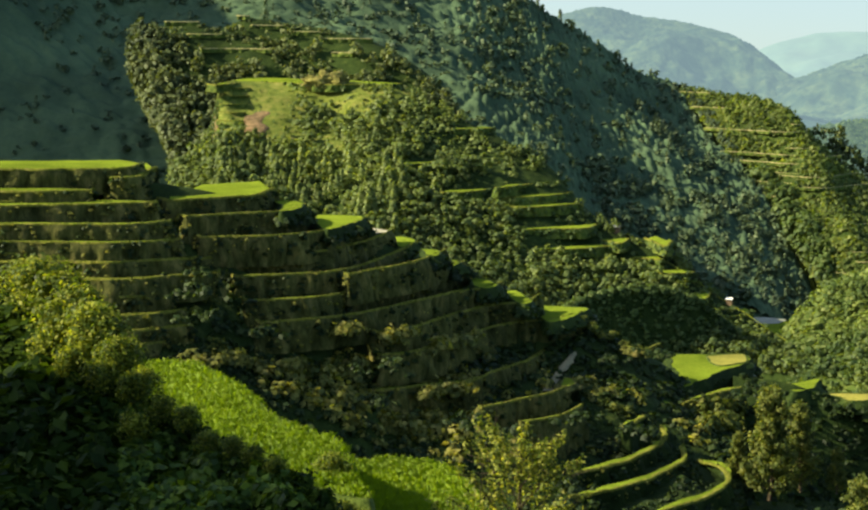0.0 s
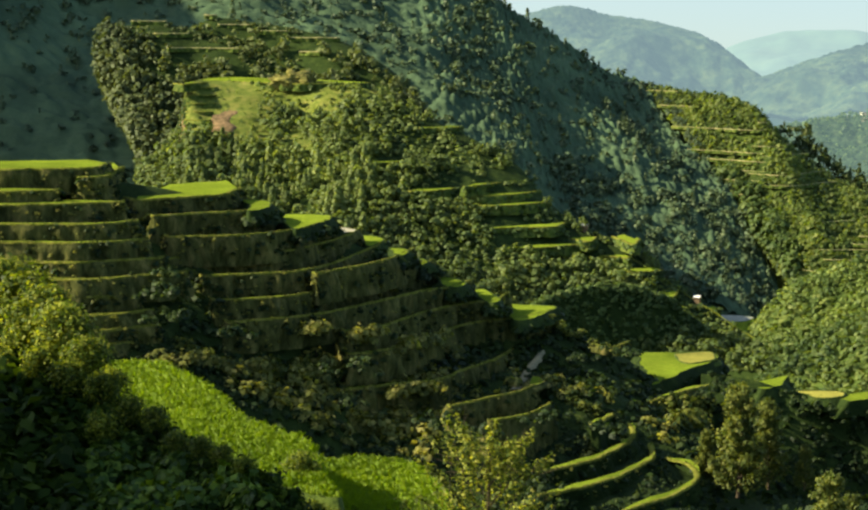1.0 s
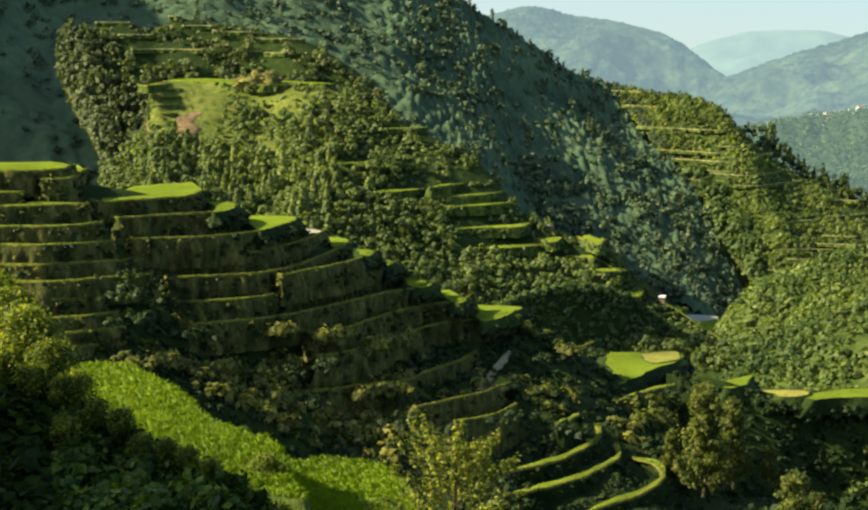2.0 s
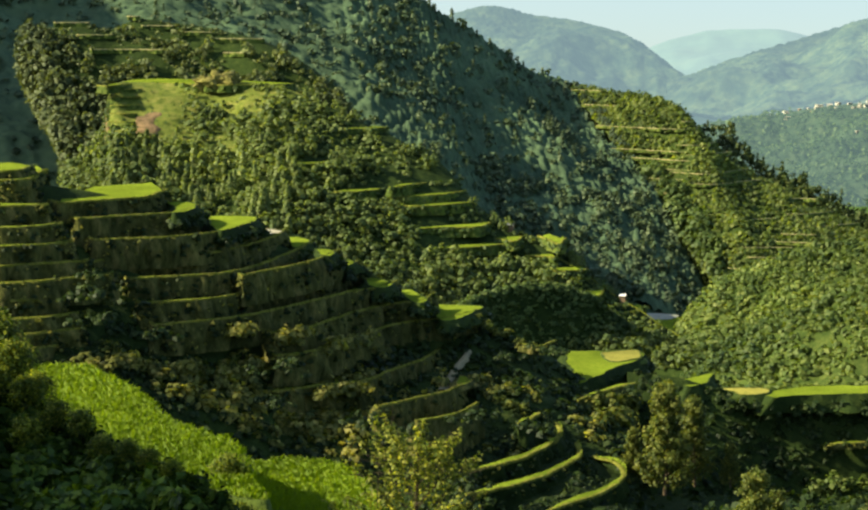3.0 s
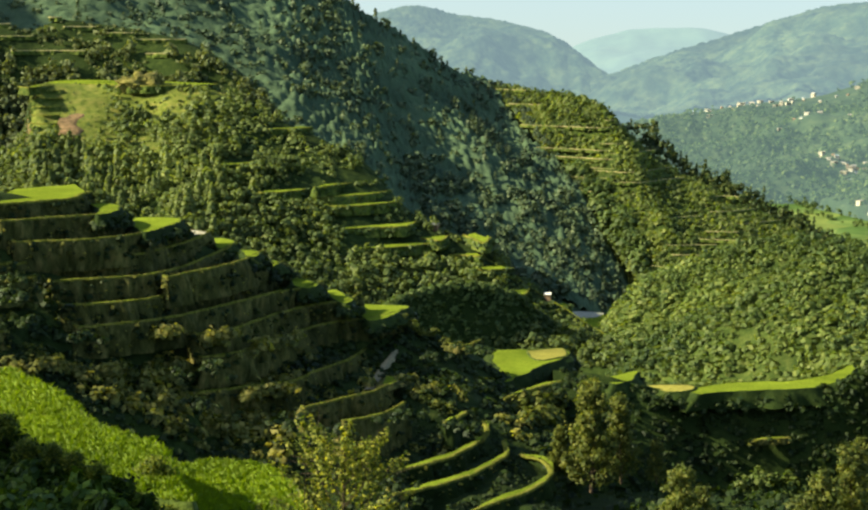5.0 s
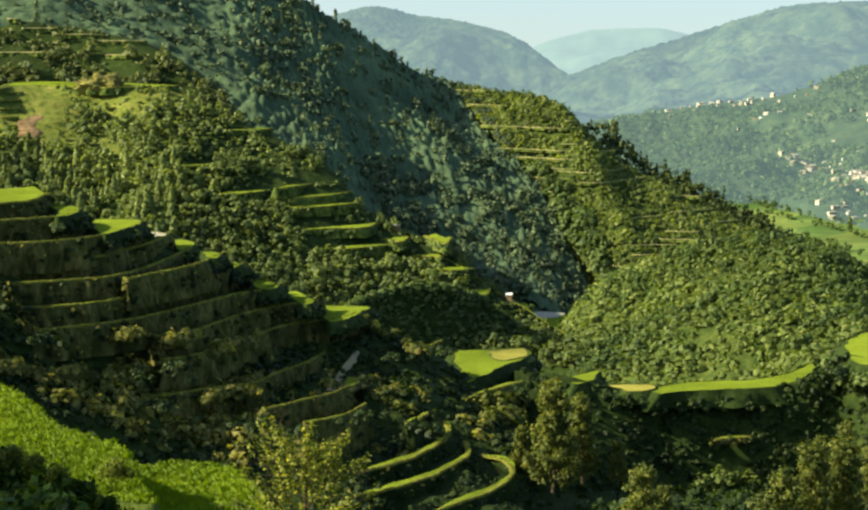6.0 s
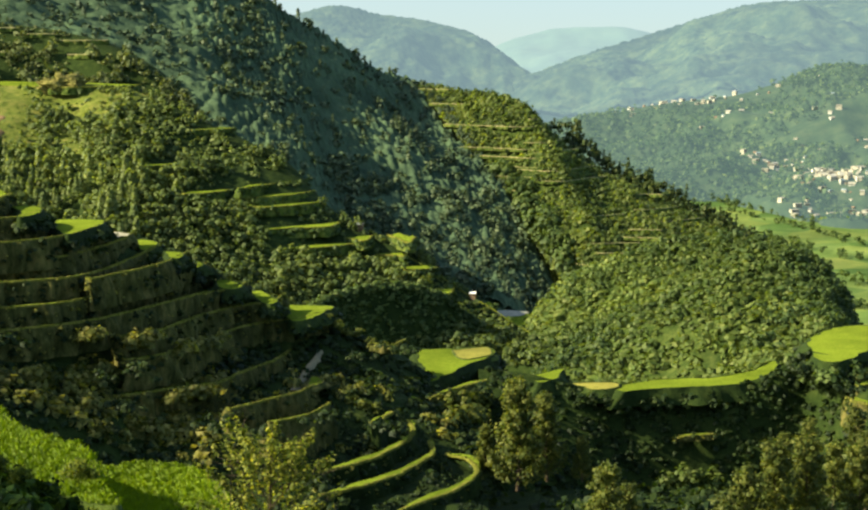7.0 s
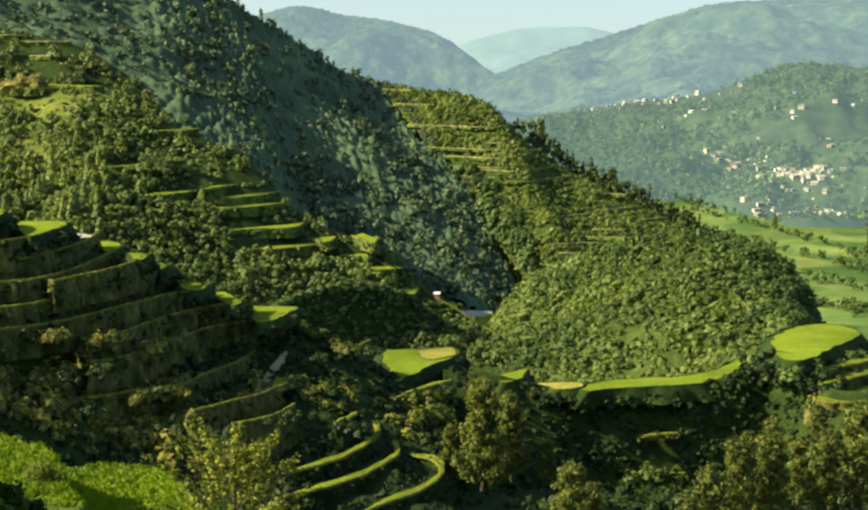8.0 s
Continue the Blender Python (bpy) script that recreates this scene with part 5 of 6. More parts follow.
rice("rice_plants", "dense bright green rice plants", NEAR_A, 174.67, 6500, (0.32, 0.55))
rice("rice_plants", "dense bright green rice plants in the lower field", NEAR_B, 171.14, 4200, (0.32, 0.55))

# grass that hangs over the walls and bunds
rim = []
hang = []
for line, out, z, drop, far in RIMS:
    ln = np.linalg.norm(np.diff(line, axis=0), axis=1).sum()
    m = int(ln * (1.9 if far < 480 else 1.1 if far < 830 else 0.6))
    s = RNG.uniform(0, 1, m)
    s = np.where(RNG.random(m) < 0.25, np.where(s < 0.5, s * 0.2, 1 - (1 - s) * 0.2), s) * (len(line) - 1.01)
    i = s.astype(int)
    f = (s - i)[:, None]
    p = line[i] * (1 - f) + line[i + 1] * f
    o = out[i]
    rim.append(np.column_stack([p + o * RNG.uniform(-0.3, 0.25, (m, 1)), np.full(m, z + 0.05)]))
    if far < 480 or 560 < far < 830:
        d = RNG.uniform(0.05, 0.9, m) * drop
        hang.append(np.column_stack([p + o * (0.16 * d + 0.15)[:, None], z - d]))
plant("bund_grass", "grass along the terrace edges", np.vstack(rim), TUFTS, (0.2, 0.5), F_SCRUB, 0.1, "grass")
hang = np.vstack(hang)
high = np.hypot(hang[:, 0], hang[:, 1]) > 500
plant("ridge_wall_bushes", "bushes on the walls of the ridge terraces", hang[high & (hang[:, 0] > -68)], SHRUBS_LITE, (1.0, 2.4), F_WOOD, 0.2, "bushes")
hang = hang[~high]
# some weeds take the painted sunlit colour, more of them at the left
dry = RNG.random(len(hang)) < np.where(hang[:, 0] < -45, 0.55, 0.42)
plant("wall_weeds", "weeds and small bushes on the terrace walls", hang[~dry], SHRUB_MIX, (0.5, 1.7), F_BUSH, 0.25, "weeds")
plant("sunlit_wall_weeds", "yellow weeds that hang on the terrace walls, lightened as if sunlit", hang[dry] + np.array([-0.2, -0.4, 0.2]), SHRUB_MIX, (0.3, 1.0), F_SUNLIT, 0.25, "weeds")

# ---- single trees and bushes ----


def ground_at(x, y, names):
    best = -1e9
    for n in names:
        g = GRID[n].reshape(-1, 3)
        d = (g[:, 0] - x) ** 2 + (g[:, 1] - y) ** 2
        i = d.argmin()
        if d[i] < 400:
            best = max(best, g[i, 2])
    return float(best)


def limbs(rng, top, n, spread, trunk_r, low=0.25, rise=(0.35, 0.8)):
    """A trunk and limbs: the list of ends, for the crown, and meshes for the parts."""
    lean = rng.normal(0, 0.03 * top, 2)
    apex = np.array([lean[0], lean[1], top])
    ends, pieces = [], []
    for i in range(n):
        f = low + (0.95 - low) * i / n
        p = apex * f
        a = i * 2.4 + rng.uniform(-0.4, 0.4)
        ln = spread * (1.1 - f * 0.75) * rng.uniform(0.75, 1.15)
        q = p + np.array([math.cos(a) * ln, math.sin(a) * ln, ln * rng.uniform(*rise)])
        ends.append((p, q))
        pieces.append(stem(p, q, trunk_r * (1 - f * 0.7) * 0.5, trunk_r * 0.08, 6))
    ends.append((apex * 0.7, apex))
    mid = apex * 0.5 + np.array([0.02 * top, 0, 0])
    trunk = join(stem((0, 0, -0.6), mid, trunk_r, trunk_r * 0.6, 8), stem(mid, apex, trunk_r * 0.6, trunk_r * 0.1, 8))
    return ends, pieces, trunk


def tree(name, label, seed, top, n_limbs, spread, leaves, leaf, mat, clump, trunk_r, slim=0.55, category="tree", group="", low=0.25, body=0.55, twigs=0, rise=(0.35, 0.8)):
    rng = np.random.default_rng(seed)
    ends, pieces, trunk = limbs(rng, top, n_limbs, spread, trunk_r, low, rise)
    base = tagged(new(name), label, category, group)
    mesh_object("trunk", *trunk[:2], M_BARK, base, True, "brown bark")
    for (v, q, _), (a, b) in zip(pieces, ends):
        limb = mesh_object("limb", v, q, M_BARK, base, True)
        for k in range(twigs):
            start = a + (b - a) * (0.4 + 0.5 * k / twigs)
            way = unit(((b - a) + rng.normal(0, 0.6, 3) * np.linalg.norm(b - a))[None])[0]
            mesh_object("twig", *stem(start, start + way * 0.4 * np.linalg.norm(b - a), 0.25 * trunk_r, 0.04 * trunk_r, 5)[:2], M_BARK, limb, True)
    cs, ns = [], []
    for p, q in ends:
        m = leaves // len(ends)
        f = rng.uniform(0.2, 1.05, (m, 1)) ** 0.8
        off = on_ball(m, rng) * rng.uniform(0.15, 1.0, (m, 1)) * clump * (1.15 - 0.5 * f)
        cs.append(p + (q - p) * f + off)
        ns.append(off / clump + np.array([0, 0, 0.5]))
    v, q, nv = cards(np.vstack(cs), np.vstack(ns), leaf, slim, rng, body)
    mesh_object("crown", v, q, mat, base, True, "loose crown of leaves with gaps", nv)
    return base


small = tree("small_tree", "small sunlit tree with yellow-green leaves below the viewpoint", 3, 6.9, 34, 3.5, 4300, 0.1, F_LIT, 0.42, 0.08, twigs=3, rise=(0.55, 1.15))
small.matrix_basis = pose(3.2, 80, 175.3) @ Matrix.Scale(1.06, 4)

BIG = tree("tall_tree", "tall dense broadleaf tree in the valley", 11, 21, 40, 4.7, 8000, 0.38, F_OLIVE, 2.0, 0.4, group="tall valley trees", low=0.04)
VALLEY = ["front_ridge", "terrace_hill"]


def stand(x, y, sink=0.5):
    z = ground_at(x, y, VALLEY)
    return z - sink if z > 0 else EYE - 97.0


for k, (x, y, a, s) in enumerate(((63.7, 374, 0, 1.0), (70.5, 380, 70, 0.8), (59, 382, 150, 0.5), (77, 378, 20, 0.42))):
    m = pose(x, y, stand(x, y), 0, 0, a) @ Matrix.Scale(s, 4)
    if k:
        copy_thing(BIG, m)
    else:
        BIG.matrix_basis = m

LOW = tree("valley_tree", "sunlit olive-green tree that rises from the valley", 17, 17, 24, 4.2, 3800, 0.33, F_OLIVE, 1.5, 0.3, group="valley floor trees")
for k, (x, y, z, a, s) in enumerate(((63, 293, 114, 0, 1.0), (67.5, 298, 112, 80, 0.85), (80, 288, 111, 40, 0.95), (85, 292, 113, 120, 1.0), (91, 297, 115, 200, 1.05), (97, 300, 114, 200, 1.1), (104, 298, 116, 310, 0.95), (111, 300, 116, 10, 1.25), (118, 304, 118, 75, 1.2), (119.6, 386.9, 99.3, 90, 0.855), (126.4, 392.1, 102.8, 45, 0.76), (126.7, 377.3, 98.1, 0, 0.95), (130.7, 369.6, 100.6, 60, 0.9974999999999999), (136.4, 371.8, 102.5, 15, 1.045), (136.0, 392.1, 106.8, 266, 0.6649999999999999), (138.1, 362.6, 101.2, 330, 1.045), (145.7, 368.2, 104.0, 320, 1.045))):
    m = pose(x, y, z, 0, 0, a) @ Matrix.Scale(s, 4)
    if k:
        copy_thing(LOW, m)
    else:
        LOW.matrix_basis = m

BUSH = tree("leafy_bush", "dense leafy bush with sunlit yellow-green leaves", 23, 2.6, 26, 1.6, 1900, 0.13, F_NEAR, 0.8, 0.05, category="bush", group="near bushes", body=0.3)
g = GRID["near_slope"]
BUSH.location = [float(c) for c in g[1, 38]]
for j, i, a, s in ((26, 2, 10, 1.3), (29, 1, 55, 1.45), (31, 4, 95, 1.2), (32, 0, 140, 1.35), (34, 2, 200, 1.2), (35, 0, 250, 1.3), (36, 4, 300, 1.0), (40, 0, 40, 1.1), (41, 3, 120, 0.9), (43, 1, 75, 0.95), (45, 4, 160, 0.8),
                   (47, 2, 210, 0.75), (50, 3, 260, 0.65), (54, 2, 330, 0.6), (57, 4, 25, 0.55), (61, 3, 65, 0.5), (38, 7, 115, 0.8), (33, 8, 170, 0.9), (29, 8, 215, 0.9), (44, 9, 290, 0.7), (64, 3, 220, 0.45), (67, 4, 180, 0.45)):
    copy_thing(BUSH, pose(*[float(c) for c in g[i, j]], 0, 0, a) @ Matrix.Scale(s * 0.78, 4))


copy_thing(BUSH, pose(-5.2, 107.5, 173.6, 0, 0, 20) @ Matrix.Scale(0.75, 4))
for x, y, z, a, s in ((-3.9, 104.2, 172.6, 130, 0.6), (-4.4, 101.3, 173.2, 200, 0.5), (-3.4, 100.8, 172.9, 310, 0.5), (-2.5, 100.4, 172.4, 60, 0.55)):
    copy_thing(BUSH, pose(x, y, z, 0, 0, a) @ Matrix.Scale(s, 4))

# tree ferns on the dark slope
FERN = tagged(new("tree_fern"), "sunlit tree fern with a crown of dry arching fronds", "tree fern", "tree ferns")
mesh_object("trunk", *join(stem((0, 0, -1.5), (0.1, 0, 1.2), 0.22, 0.16, 7), stem((0.1, 0, 1.2), (0.1, 0, 2.3), 0.16, 0.12, 7))[:2], M_BARK, FERN, True, "brown fibrous trunk")
rf = np.random.default_rng(31)
for i in range(20):
    a, rise, reach = i * 2.4 + rf.uniform(-0.3, 0.3), rf.uniform(0.5, 1.5), rf.uniform(1.9, 2.8)
    d, s = np.array([math.cos(a), math.sin(a)]), np.array([-math.sin(a), math.cos(a)])
    verts, quads = [], []
    for t in np.linspace(0.0, 1.0, 8):
        w = 0.46 * math.sin(math.pi * min(1.0, 0.12 + t * 0.85)) + 0.02
        q, z = d * reach * t, 2.25 + rise * t * 1.3 - 1.9 * t * t
        verts += [(*(q - s * w), z - 0.14), (*q, z), (*(q + s * w), z - 0.14)]
    for k in range(7):
        quads += [(3 * k, 3 * k + 1, 3 * k + 4, 3 * k + 3), (3 * k + 1, 3 * k + 2, 3 * k + 5, 3 * k + 4)]
    mesh_object("frond", np.array(verts) + np.array([0.1, 0, 0]), quads, F_SUNLIT, FERN)
for k, (x, y) in enumerate([(-43.1, 361.5), (-38.5, 361.8), (-35.0, 365.2), (-31.2, 367.6), (-26.5, 373.0), (-23.0, 375.5), (-18.0, 379.9), (-14.7, 385.2), (-12.8, 376.2), (-19.0, 387.4), (-15.8, 391.4), (-20.8, 370.8), (-9.4, 387.1), (-27.9, 363.5), (-41.2, 357.6), (-15.6, 376.7), (-44.3, 359.5), (-39.0, 360.1), (-36.9, 364.7), (-29.4, 369.1), (-25.3, 371.6), (-22.8, 374.4), (-19.4, 377.9), (-16.0, 387.3), (-11.4, 377.7), (-17.7, 385.9), (-16.6, 392.0), (-19.8, 372.6), (-7.7, 385.0), (-27.4, 364.4), (-41.2, 356.0), (-15.7, 374.6)]):
    m = pose(x, y, ground_at(x, y, ["terrace_hill"]) + 0.4, 0, 0, 67 * k) @ Matrix.Scale(0.62 + 0.1 * (k * 7 % 5), 4)
    if k:
        copy_thing(FERN, m)
    else:
        FERN.matrix_basis = m

# sunlit shrubs that grow out of the terrace walls
CLUMPS = [(-18.2, 391.3, 136.9), (-16.2, 390.3, 135.4), (-14.8, 394.7, 135.9), (-12.8, 399.1, 136.2), (-23.2, 385.3, 136.8), (-27.1, 381.5, 137.3), (-25.1, 383.6, 136.8), (-6.5, 399.7, 133.4), (-4.1, 402.3, 133.9), (2.3, 404.5, 130.9), (4.8, 409.8, 130.9), (-0.7, 398.6, 130.1), (-13.2, 387.1, 130.8), (-15.5, 383.8, 130.3), (-18.9, 380.5, 131.2), (4.1, 426.7, 136.7), (5.5, 429.4, 137.2), (-23.0, 374.1, 131.5), (-33.2, 367.5, 133.1), (-39.8, 367.6, 137.2), (-46.8, 380.4, 147.0), (-45.5, 377.8, 145.3), (-42.1, 377.2, 143.9), (-44.3, 371.8, 142.1)]
clumps = np.array([(x + a, y + b, z + c) for x, y, z in CLUMPS for a, b, c in RNG.normal(0, 1, (7, 3)) * (1.3, 0.8, 0.7)])
plant("wall_shrubs", "sunlit yellow-green shrubs on the terrace walls", clumps, SHRUBS, (1.0, 2.2), F_OLIVE, 0.1, "shrubs")

# ---- town and huts ----
def plain(name, col, spec=0.2, rgh=0.8, air=None):
    return earth(name, [(0.3, tuple(c * 0.8 for c in col)), (0.5, col), (0.7, tuple(min(1, c * 1.15) for c in col))], scale=0.5, patch=0.1, bump=0.1, rough=rgh, air=air)


WALLS = [plain("plaster_" + n, c) for n, c in (("cream", (0.5, 0.48, 0.41)), ("grey", (0.36, 0.35, 0.31)), ("white", (0.62, 0.61, 0.56)), ("timber", (0.26, 0.22, 0.17)))]
ROOFS = [plain("roof_" + n, c) for n, c in (("zinc", (0.33, 0.34, 0.34)), ("rust", (0.27, 0.20, 0.16)), ("blue", (0.25, 0.33, 0.40)), ("pale", (0.42, 0.41, 0.37)))]
M_GLASSY = plain("dark_window", (0.03, 0.035, 0.04), rgh=0.2)


def box_mesh(bm, x0, y0, z0, x1, y1, z1):
    vs = [bm.verts.new(p) for p in ((x0, y0, z0), (x1, y0, z0), (x1, y1, z0), (x0, y1, z0), (x0, y0, z1), (x1, y0, z1), (x1, y1, z1), (x0, y1, z1))]
    for f in ((3, 2, 1, 0), (4, 5, 6, 7), (0, 1, 5, 4), (1, 2, 6, 5), (2, 3, 7, 6), (3, 0, 4, 7)):
        bm.faces.new([vs[i] for i in f])


def house(wide, deep, storeys, wall, roof, label, flat=False, group="town houses"):
    base = tagged(new("house"), label, "house", group)
    h = 3.0 * storeys
    bm = bmesh.new()
    box_mesh(bm, -wide / 2, -deep / 2, -5, wide / 2, deep / 2, h)
    if not flat:
        for x in (-wide / 2, wide / 2 - 0.2):
            vs = [bm.verts.new(p) for p in ((x, -deep / 2, h), (x, deep / 2, h), (x, 0, h + deep * 0.3))]
            vt = [bm.verts.new((v.co.x + 0.2, v.co.y, v.co.z)) for v in vs]
            bm.faces.new(vs)
            bm.faces.new(vt[::-1])
    part("wall", bm, wall, base)
    bm = bmesh.new()
    if flat:
        box_mesh(bm, -wide / 2 - 0.4, -deep / 2 - 0.4, h, wide / 2 + 0.4, deep / 2 + 0.4, h + 0.35)
    else:
        for s in (-1, 1):
            vs = [bm.verts.new(p) for p in ((-wide / 2 - 0.6, s * (deep / 2 + 0.7), h - 0.42), (wide / 2 + 0.6, s * (deep / 2 + 0.7), h - 0.42), (wide / 2 + 0.6, 0, h + deep * 0.3), (-wide / 2 - 0.6, 0, h + deep * 0.3))]
            vt = [bm.verts.new(v.co + Vector((0, 0, 0.2))) for v in vs]
            bm.faces.new(vs)
            bm.faces.new(vt)
            for i in range(4):
                bm.faces.new((vs[i], vs[(i + 1) % 4], vt[(i + 1) % 4], vt[i]))
    part("roof", bm, roof, base)
    for k in range(storeys):
        for i in range(max(2, int(wide / 3.2))):
            n = max(2, int(wide / 3.2))
            x = -wide / 2 + wide * (i + 0.5) / n
            bm = bmesh.new()
            box_mesh(bm, x - 0.65, -deep / 2 - 0.08, 3 * k + 0.9, x + 0.65, -deep / 2 + 0.1, 3 * k + 2.3)
            part("window", bm, M_GLASSY, base)
    return base


KINDS = [house(11, 8, 2, WALLS[0], ROOFS[0], "cream two-storey house with a grey zinc roof"),
         house(15, 9, 2, WALLS[1], ROOFS[3], "grey concrete house of two storeys with a flat roof", True),
         house(9, 7, 1, WALLS[3], ROOFS[1], "small timber house with a rusty roof"),
         house(12, 8, 2, WALLS[2], ROOFS[2], "white two-storey house with a bluish roof"),
         house(12, 8, 2, WALLS[0], ROOFS[3], "cream house of two storeys with a flat roof", True),
         house(12, 8, 1, WALLS[2], ROOFS[3], "low white house with a pale metal roof")]
rh = np.random.default_rng(5)
first = [True] * len(KINDS)
for cx, cy, sx, sy, n in TOWN:
    for i in range(n):
        x, y = cx + rh.normal(0, sx), cy + rh.normal(0, sy)
        z = ground_at(x, y, ["town_slope"])
        if z < 0:
            z = 8.0
        k = int(rh.integers(0, len(KINDS)))
        m = pose(float(x), float(y), z, 0, 0, float(rh.normal(-15, 30))) @ Matrix.Scale(float(rh.uniform(0.48, 0.8)), 4)
        if first[k]:
            KINDS[k].matrix_basis, first[k] = m, False
        else:
            copy_thing(KINDS[k], m)

W_HUT, R_WHITE, R_THATCH = plain("hut_timber", (0.2, 0.14, 0.09)), plain("pale_metal_roof", (0.75, 0.76, 0.76)), plain("grey_metal_roof", (0.2, 0.21, 0.22))
for (x, y), roof, label, s in (((102.4, 694.5), R_WHITE, "small hut with a white metal roof on the ridge", 0.34), ((66.1, 725.0), R_THATCH, "small hut with a grey metal roof among terraces", 0.36)):
    hut = house(6, 5, 1, W_HUT, roof, label, group="ridge huts")
    hut.matrix_basis = pose(x, y, ground_at(x, y, ["dome_ridge"]) + 1.2, 0, 0, -25) @ Matrix.Scale(s, 4)



def along(points, n, spread):
    """Places scattered along a line."""
    line = spline(np.array(points, float), 40)
    return line[RNG.integers(0, 40, n)] + RNG.normal(0, 1, (n, 3)) * spread


golden = np.vstack([
    along([(-42.9, 359.4, 134.6), (-39, 364.5, 135), (-34.6, 370, 134.3), (-29.6, 372.4, 132.4)], 60, (0.6, 1.0, 0.4)),
    along([(-26.6, 373.5, 132.2), (-24.1, 375.8, 131.8)], 14, (0.5, 0.8, 0.4)),
    along([(-20.1, 377, 129.7), (-16.7, 384.4, 129.7), (-12.7, 388.3, 129.9)], 40, (0.8, 0.8, 0.8)),
    along([(-17.3, 373.3, 126.8), (-13.3, 377.4, 125.3)], 18, (0.7, 0.6, 0.5)),
    along([(-17.8, 383.3, 137.6), (-14.8, 386.1, 137.7)], 14, (0.5, 0.5, 0.5)),
    along([(-8.4, 387.8, 135.9), (-3.1, 393.2, 136.1)], 18, (0.5, 0.5, 0.5)),
    along([(-1.5, 389.6, 132.6), (4, 401, 132.4), (9.1, 410.7, 132.6)], 34, (0.5, 0.4, 0.4)),
    along([(-1.9, 382, 125.4), (2.3, 383.8, 126.2), (7.7, 388.5, 126)], 28, (0.5, 0.4, 0.4)),
    along([(7.7, 384.6, 120.9), (12.8, 380.8, 122.1)], 12, (0.5, 0.5, 0.3)),
])
plant("golden_shrubs", "sunlit golden shrubs and dry ferns on the terraced hill", golden + np.array([0.0, -1.7, -0.3]), SHRUBS, (1.8, 3.7), F_SUNLIT, 0.15, "shrubs")
spine = np.vstack([
    along([(30.4, 405.6, 121.7), (33.1, 403.9, 120.9), (36, 402, 119.4), (40, 400, 118)], 50, (0.5, 0.8, 0.4)),
    along([(31.8, 436, 131.8), (36, 436, 128.8), (40.4, 434.9, 127.2), (46.9, 433.5, 124.4)], 60, (0.6, 0.8, 0.3)),
])
plant("spine_shrubs", "sunlit yellow-green shrubs along the spine of the terraced hill", spine, SHRUBS, (0.9, 2.0), F_OLIVE, 0.15, "shrubs")
hollow = np.vstack([along([(54.5, 421.5, 112.6), (58.1, 423, 112.8), (62.7, 430, 112), (67.3, 436.5, 110)], 34, (0.9, 0.8, 0.4)), along([(56, 408, 112.4), (62, 416, 111.5)], 20, (0.9, 0.9, 0.4))])
plant("hollow_trees", "low sunlit olive trees in the hollow below the paddies", hollow, BROAD, (3.0, 6.0), F_OLIVE, 0.15)

# ---- rocky knob, path and pond ----
ball = bmesh.new()
bmesh.ops.create_icosphere(ball, subdivisions=4, radius=1)
for v in ball.verts:
    v.co = Vector((v.co.x * 8.2, v.co.y * 6, v.co.z * 4.0)) * (1 + 0.5 * noise.fractal(v.co * 1.9, 0.9, 2.0, 5))
me = bpy.data.meshes.new("rocky_knob")
ball.to_mesh(me)
ball.free()
me.materials.append(M_KNOB)
knob = tagged(new("rocky_knob", me), "brown rocky knob overgrown with grass on the hilltop", "rock")
knob.location = (-42.2, 804, 167.2)
plant("knob_grass", "grass on the rocky knob", np.array([(-42.2 + a, 803 + b, 169.5 + c) for a, b, c in RNG.normal(0, 1, (60, 3)) * (3.6, 2.4, 0.6)]), SHRUBS_LITE, (0.5, 1.1), F_SCRUB, 0.2, "grass")

gd = GRID["dome_ridge"]
cols = gd.shape[1]
rows = []
for w, h in ((-0.3, -0.3), (-0.2, 0.1), (0.2, 0.1), (0.3, -0.3)):
    r = gd[1, int(cols * 0.78):].copy()
    r[:, 0] += np.array([1.6 * rough(q[0], q[1], 5.0, 9.0, 3) for q in r])
    r[:, 1] += w * 1.2 - 1.0
    r[:, 2] += h + 0.5 + np.array([0.6 * rough(q[0], q[1], 0.0, 7.0, 3) for q in r])
    rows.append(r)
path = np.array(rows)
tagged(mesh_object("ridge_path", path, sheet(path), M_TREAD, None, True), "narrow grassy path along the ridge", "path", kind="structure")
verge = gd[1, int(cols * 0.78):]
verge = verge[RNG.integers(0, len(verge), 90)] + RNG.normal(0, 1, (90, 3)) * (1.2, 1.0, 0.2)
plant("path_bushes", "bushes along the ridge path", verge, SHRUBS, (1.0, 2.6), F_WOOD, 0.2, "bushes")

line = spline([(30.2, 425.0, 126.5), (28.8, 420.1, 125.9), (26.9, 415.3, 124.9), (24.9, 408.9, 123.7), (22.8, 402.5, 122.4)], 30)
side = np.array([(math.cos(0.3), 0.2, 0.0)])
wide = np.linspace(0.7, 2.6, 30)[:, None] * (1 + 0.5 * np.array([[rough(q[0], q[1], 0.0, 2.0, 3)] for q in line]))
foot = np.array([line - side * 0.8 - (0, 0, 0.6), line - side * 0.55, line + side * 0.55 * wide, line + side * 0.8 * wide - (0, 0, 0.6)])
tagged(mesh_object("footpath", foot, sheet(foot), plain("trodden_earth", (0.26, 0.23, 0.14)), None, True), "pale trodden footpath down the terraced hill", "path", kind="structure")

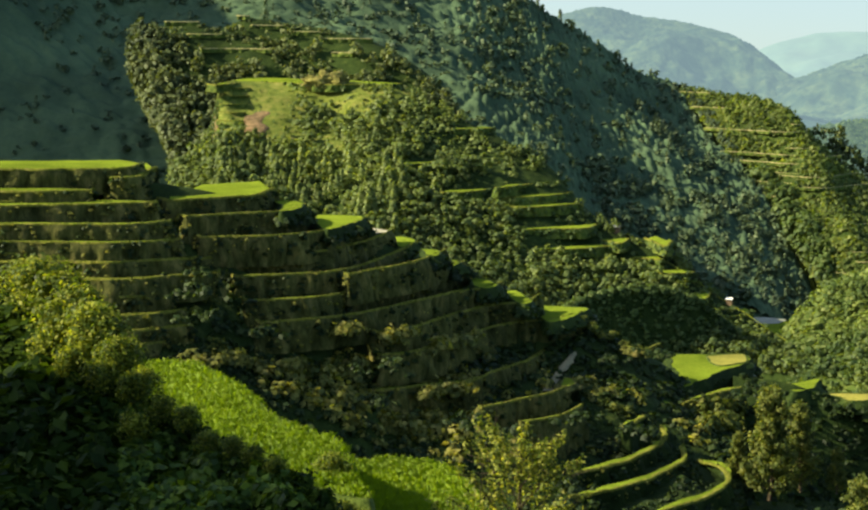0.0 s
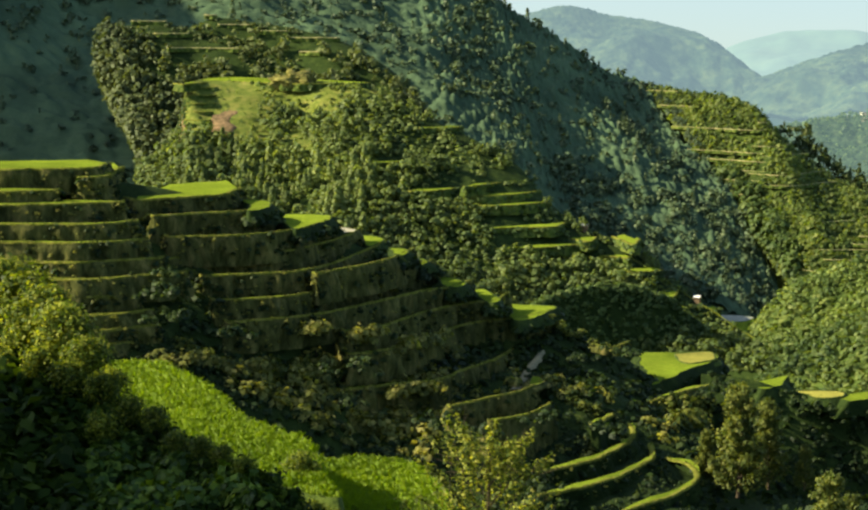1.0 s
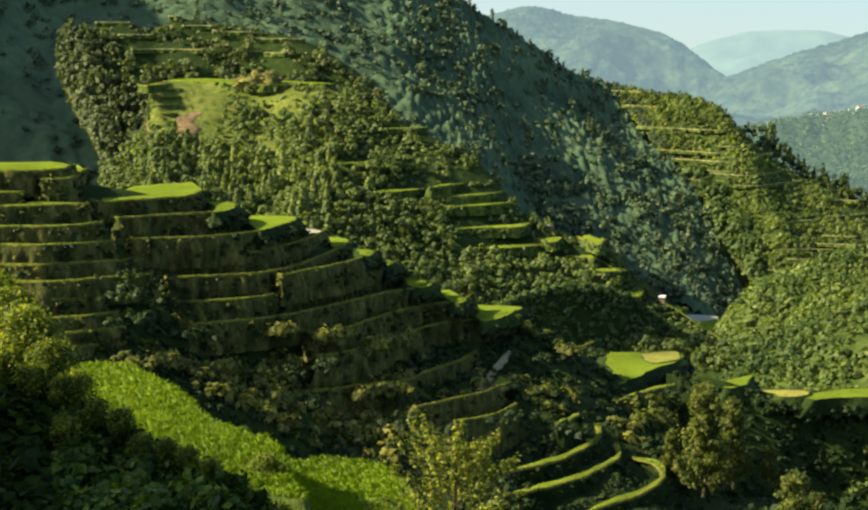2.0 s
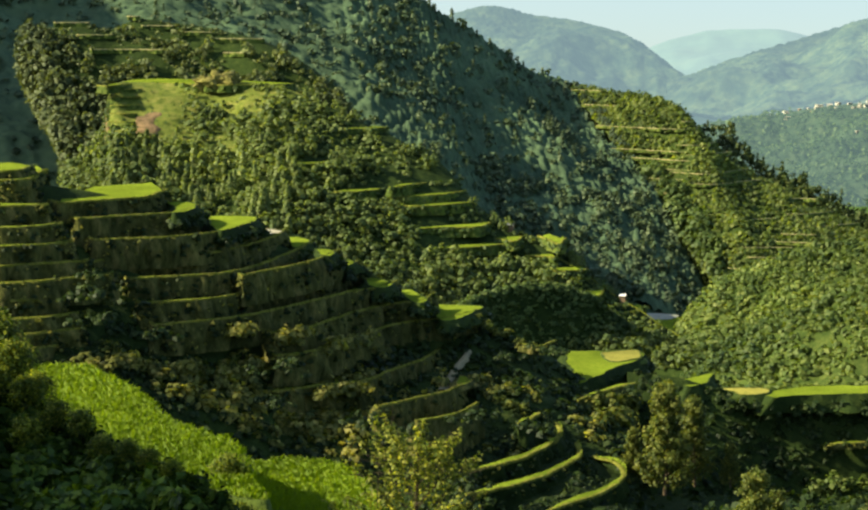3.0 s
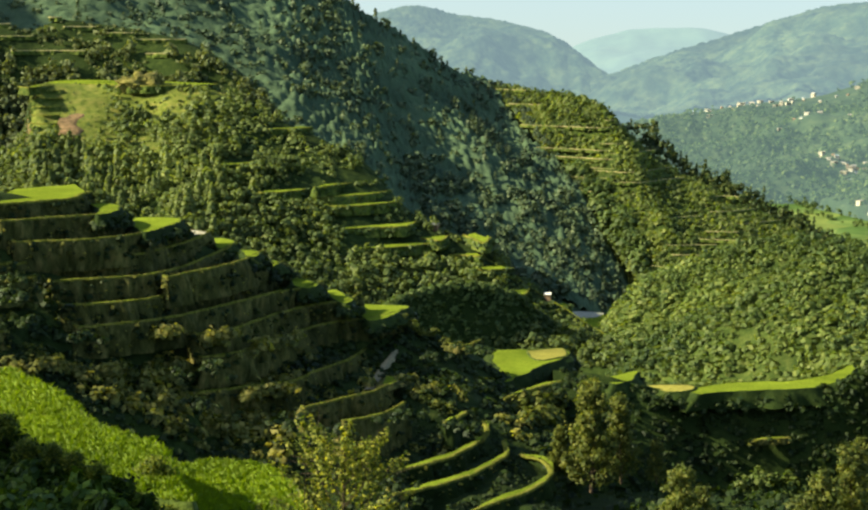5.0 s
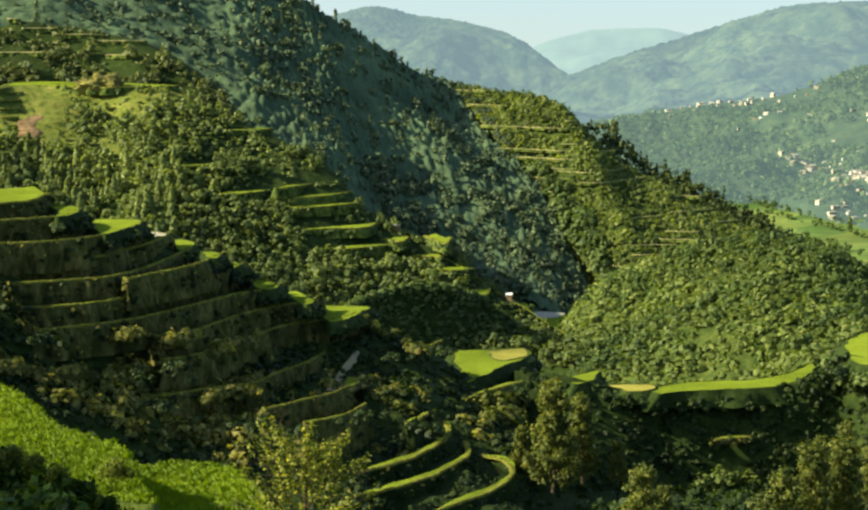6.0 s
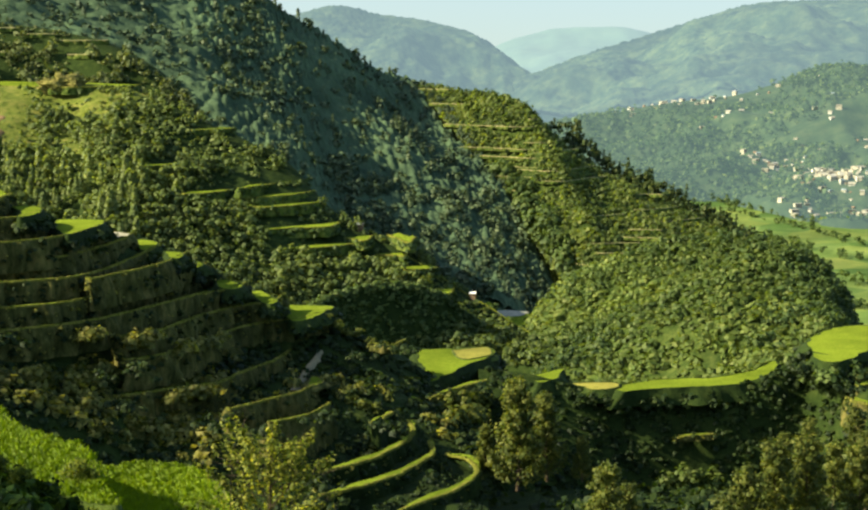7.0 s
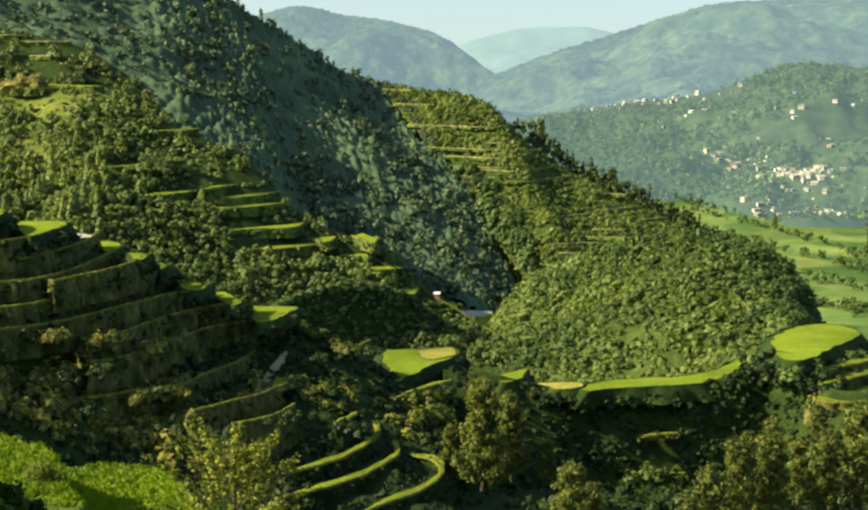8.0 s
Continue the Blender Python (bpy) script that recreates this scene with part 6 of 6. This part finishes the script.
# ---- bushes at the ends of the terraces, pond ----
ENDS = [(143, 431, 117), (146.5, 431.5, 117.2), (150.5, 434, 117.2), (154, 438, 117.3), (158, 443, 117.3), (163, 449, 117.3), (168, 456, 117.3), (141, 436, 117.5), (141.5, 441, 118.2), (138.5, 434.5, 119.3), (144, 415.8, 118.2), (140.9, 406.3, 114.7), (92.8, 436.2, 113.7), (50.4, 433.1, 115.1), (69.9, 430.4, 119.4), (42.4, 401.8, 117.2), (64.8, 415, 119.9), (39.9, 416.1, 127.6), (47.6, 415.3, 128.8), (9.1, 357.9, 126.5), (26.2, 347, 129.4), (15.3, 351.7, 125.4), (24.3, 339.1, 119.5), (36.2, 343.1, 127.9), (23.3, 331.2, 117.6), (-29.8, 362.8, 140.9), (-44.9, 373.3, 150.9), (-43.8, 363.4, 148.2), (-41.4, 359.6, 144.8), (-9, 367.9, 134.1), (-9.8, 361.9, 129.1)]
ends = np.array([(x + a * 2.2, y + b * 2.0, z - 1.2 + c * 0.5) for x, y, z in ENDS for a, b, c in RNG.normal(0, 1, (9, 3))])
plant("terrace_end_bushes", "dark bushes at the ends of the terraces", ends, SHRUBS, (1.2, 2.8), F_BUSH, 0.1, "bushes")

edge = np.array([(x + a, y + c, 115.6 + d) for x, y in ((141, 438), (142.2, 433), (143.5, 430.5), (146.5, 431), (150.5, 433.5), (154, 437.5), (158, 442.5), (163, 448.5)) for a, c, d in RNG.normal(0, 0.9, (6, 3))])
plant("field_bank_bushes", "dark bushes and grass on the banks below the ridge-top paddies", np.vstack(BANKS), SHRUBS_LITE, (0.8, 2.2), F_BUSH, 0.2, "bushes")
plant("field_edge_bushes", "dark bushes below the oval field", edge, SHRUBS, (2.2, 4.2), F_WOOD, 0.1, "bushes")

M_WATER, nodes, links, b = material("still_water")
b.inputs["Base Color"].default_value = (0.24, 0.24, 0.17, 1)
b.inputs["Roughness"].default_value = 0.6
b.inputs["Specular IOR Level"].default_value = 0.15
bp = nodes.new("ShaderNodeBump")
bp.inputs["Strength"].default_value, bp.inputs["Distance"].default_value = 0.05, 0.1
links.new(noise_node(nodes, links, 1.5, 3), bp.inputs["Height"])
links.new(bp.outputs[0], b.inputs["Normal"])
bm = bmesh.new()
bm.faces.new([bm.verts.new((126.2 + 8.5 * math.cos(a) * (1 + 0.15 * math.sin(3 * a)), 767.7 + 8 * math.sin(a), 79.95)) for a in np.linspace(0, 2 * math.pi, 40, endpoint=False)])
me = bpy.data.meshes.new("pond")
bm.to_mesh(me)
bm.free()
me.materials.append(M_WATER)
tagged(new("pond", me), "small pale pond among paddies in the gully", "pond", kind="structure")

# trees in rows between the plots of the valley floor
rows = []
for b0, d0, b1, d1, n in ((15.5, 1900, 20.5, 1560, 60), (16.5, 1700, 21.5, 1420, 60), (17.5, 1480, 22, 1350, 50), (18.5, 1330, 22, 1250, 60), (15.0, 2000, 18, 1800, 40), (20.3, 1900, 20.6, 1300, 40)):
    t = RNG.uniform(0, 1, n)
    a, dd = np.radians(b0 + (b1 - b0) * t), d0 + (d1 - d0) * t + RNG.normal(0, 8, n)
    rows.append(np.stack([np.sin(a) * dd, np.cos(a) * dd, np.full(n, EYE - 196.0)], 1))
plant("valley_trees", "rows of trees between the valley plots", np.vstack(rows), BROAD_LITE, (5, 10), F_WOOD, 0.1)


# bushes over the valley bottom
n = 1200
a, dd = np.radians(RNG.uniform(4, 24, n)), RNG.uniform(285, 445, n)
low = np.stack([np.sin(a) * dd, np.cos(a) * dd, EYE - np.interp(dd, RADII, DROPS)], 1)
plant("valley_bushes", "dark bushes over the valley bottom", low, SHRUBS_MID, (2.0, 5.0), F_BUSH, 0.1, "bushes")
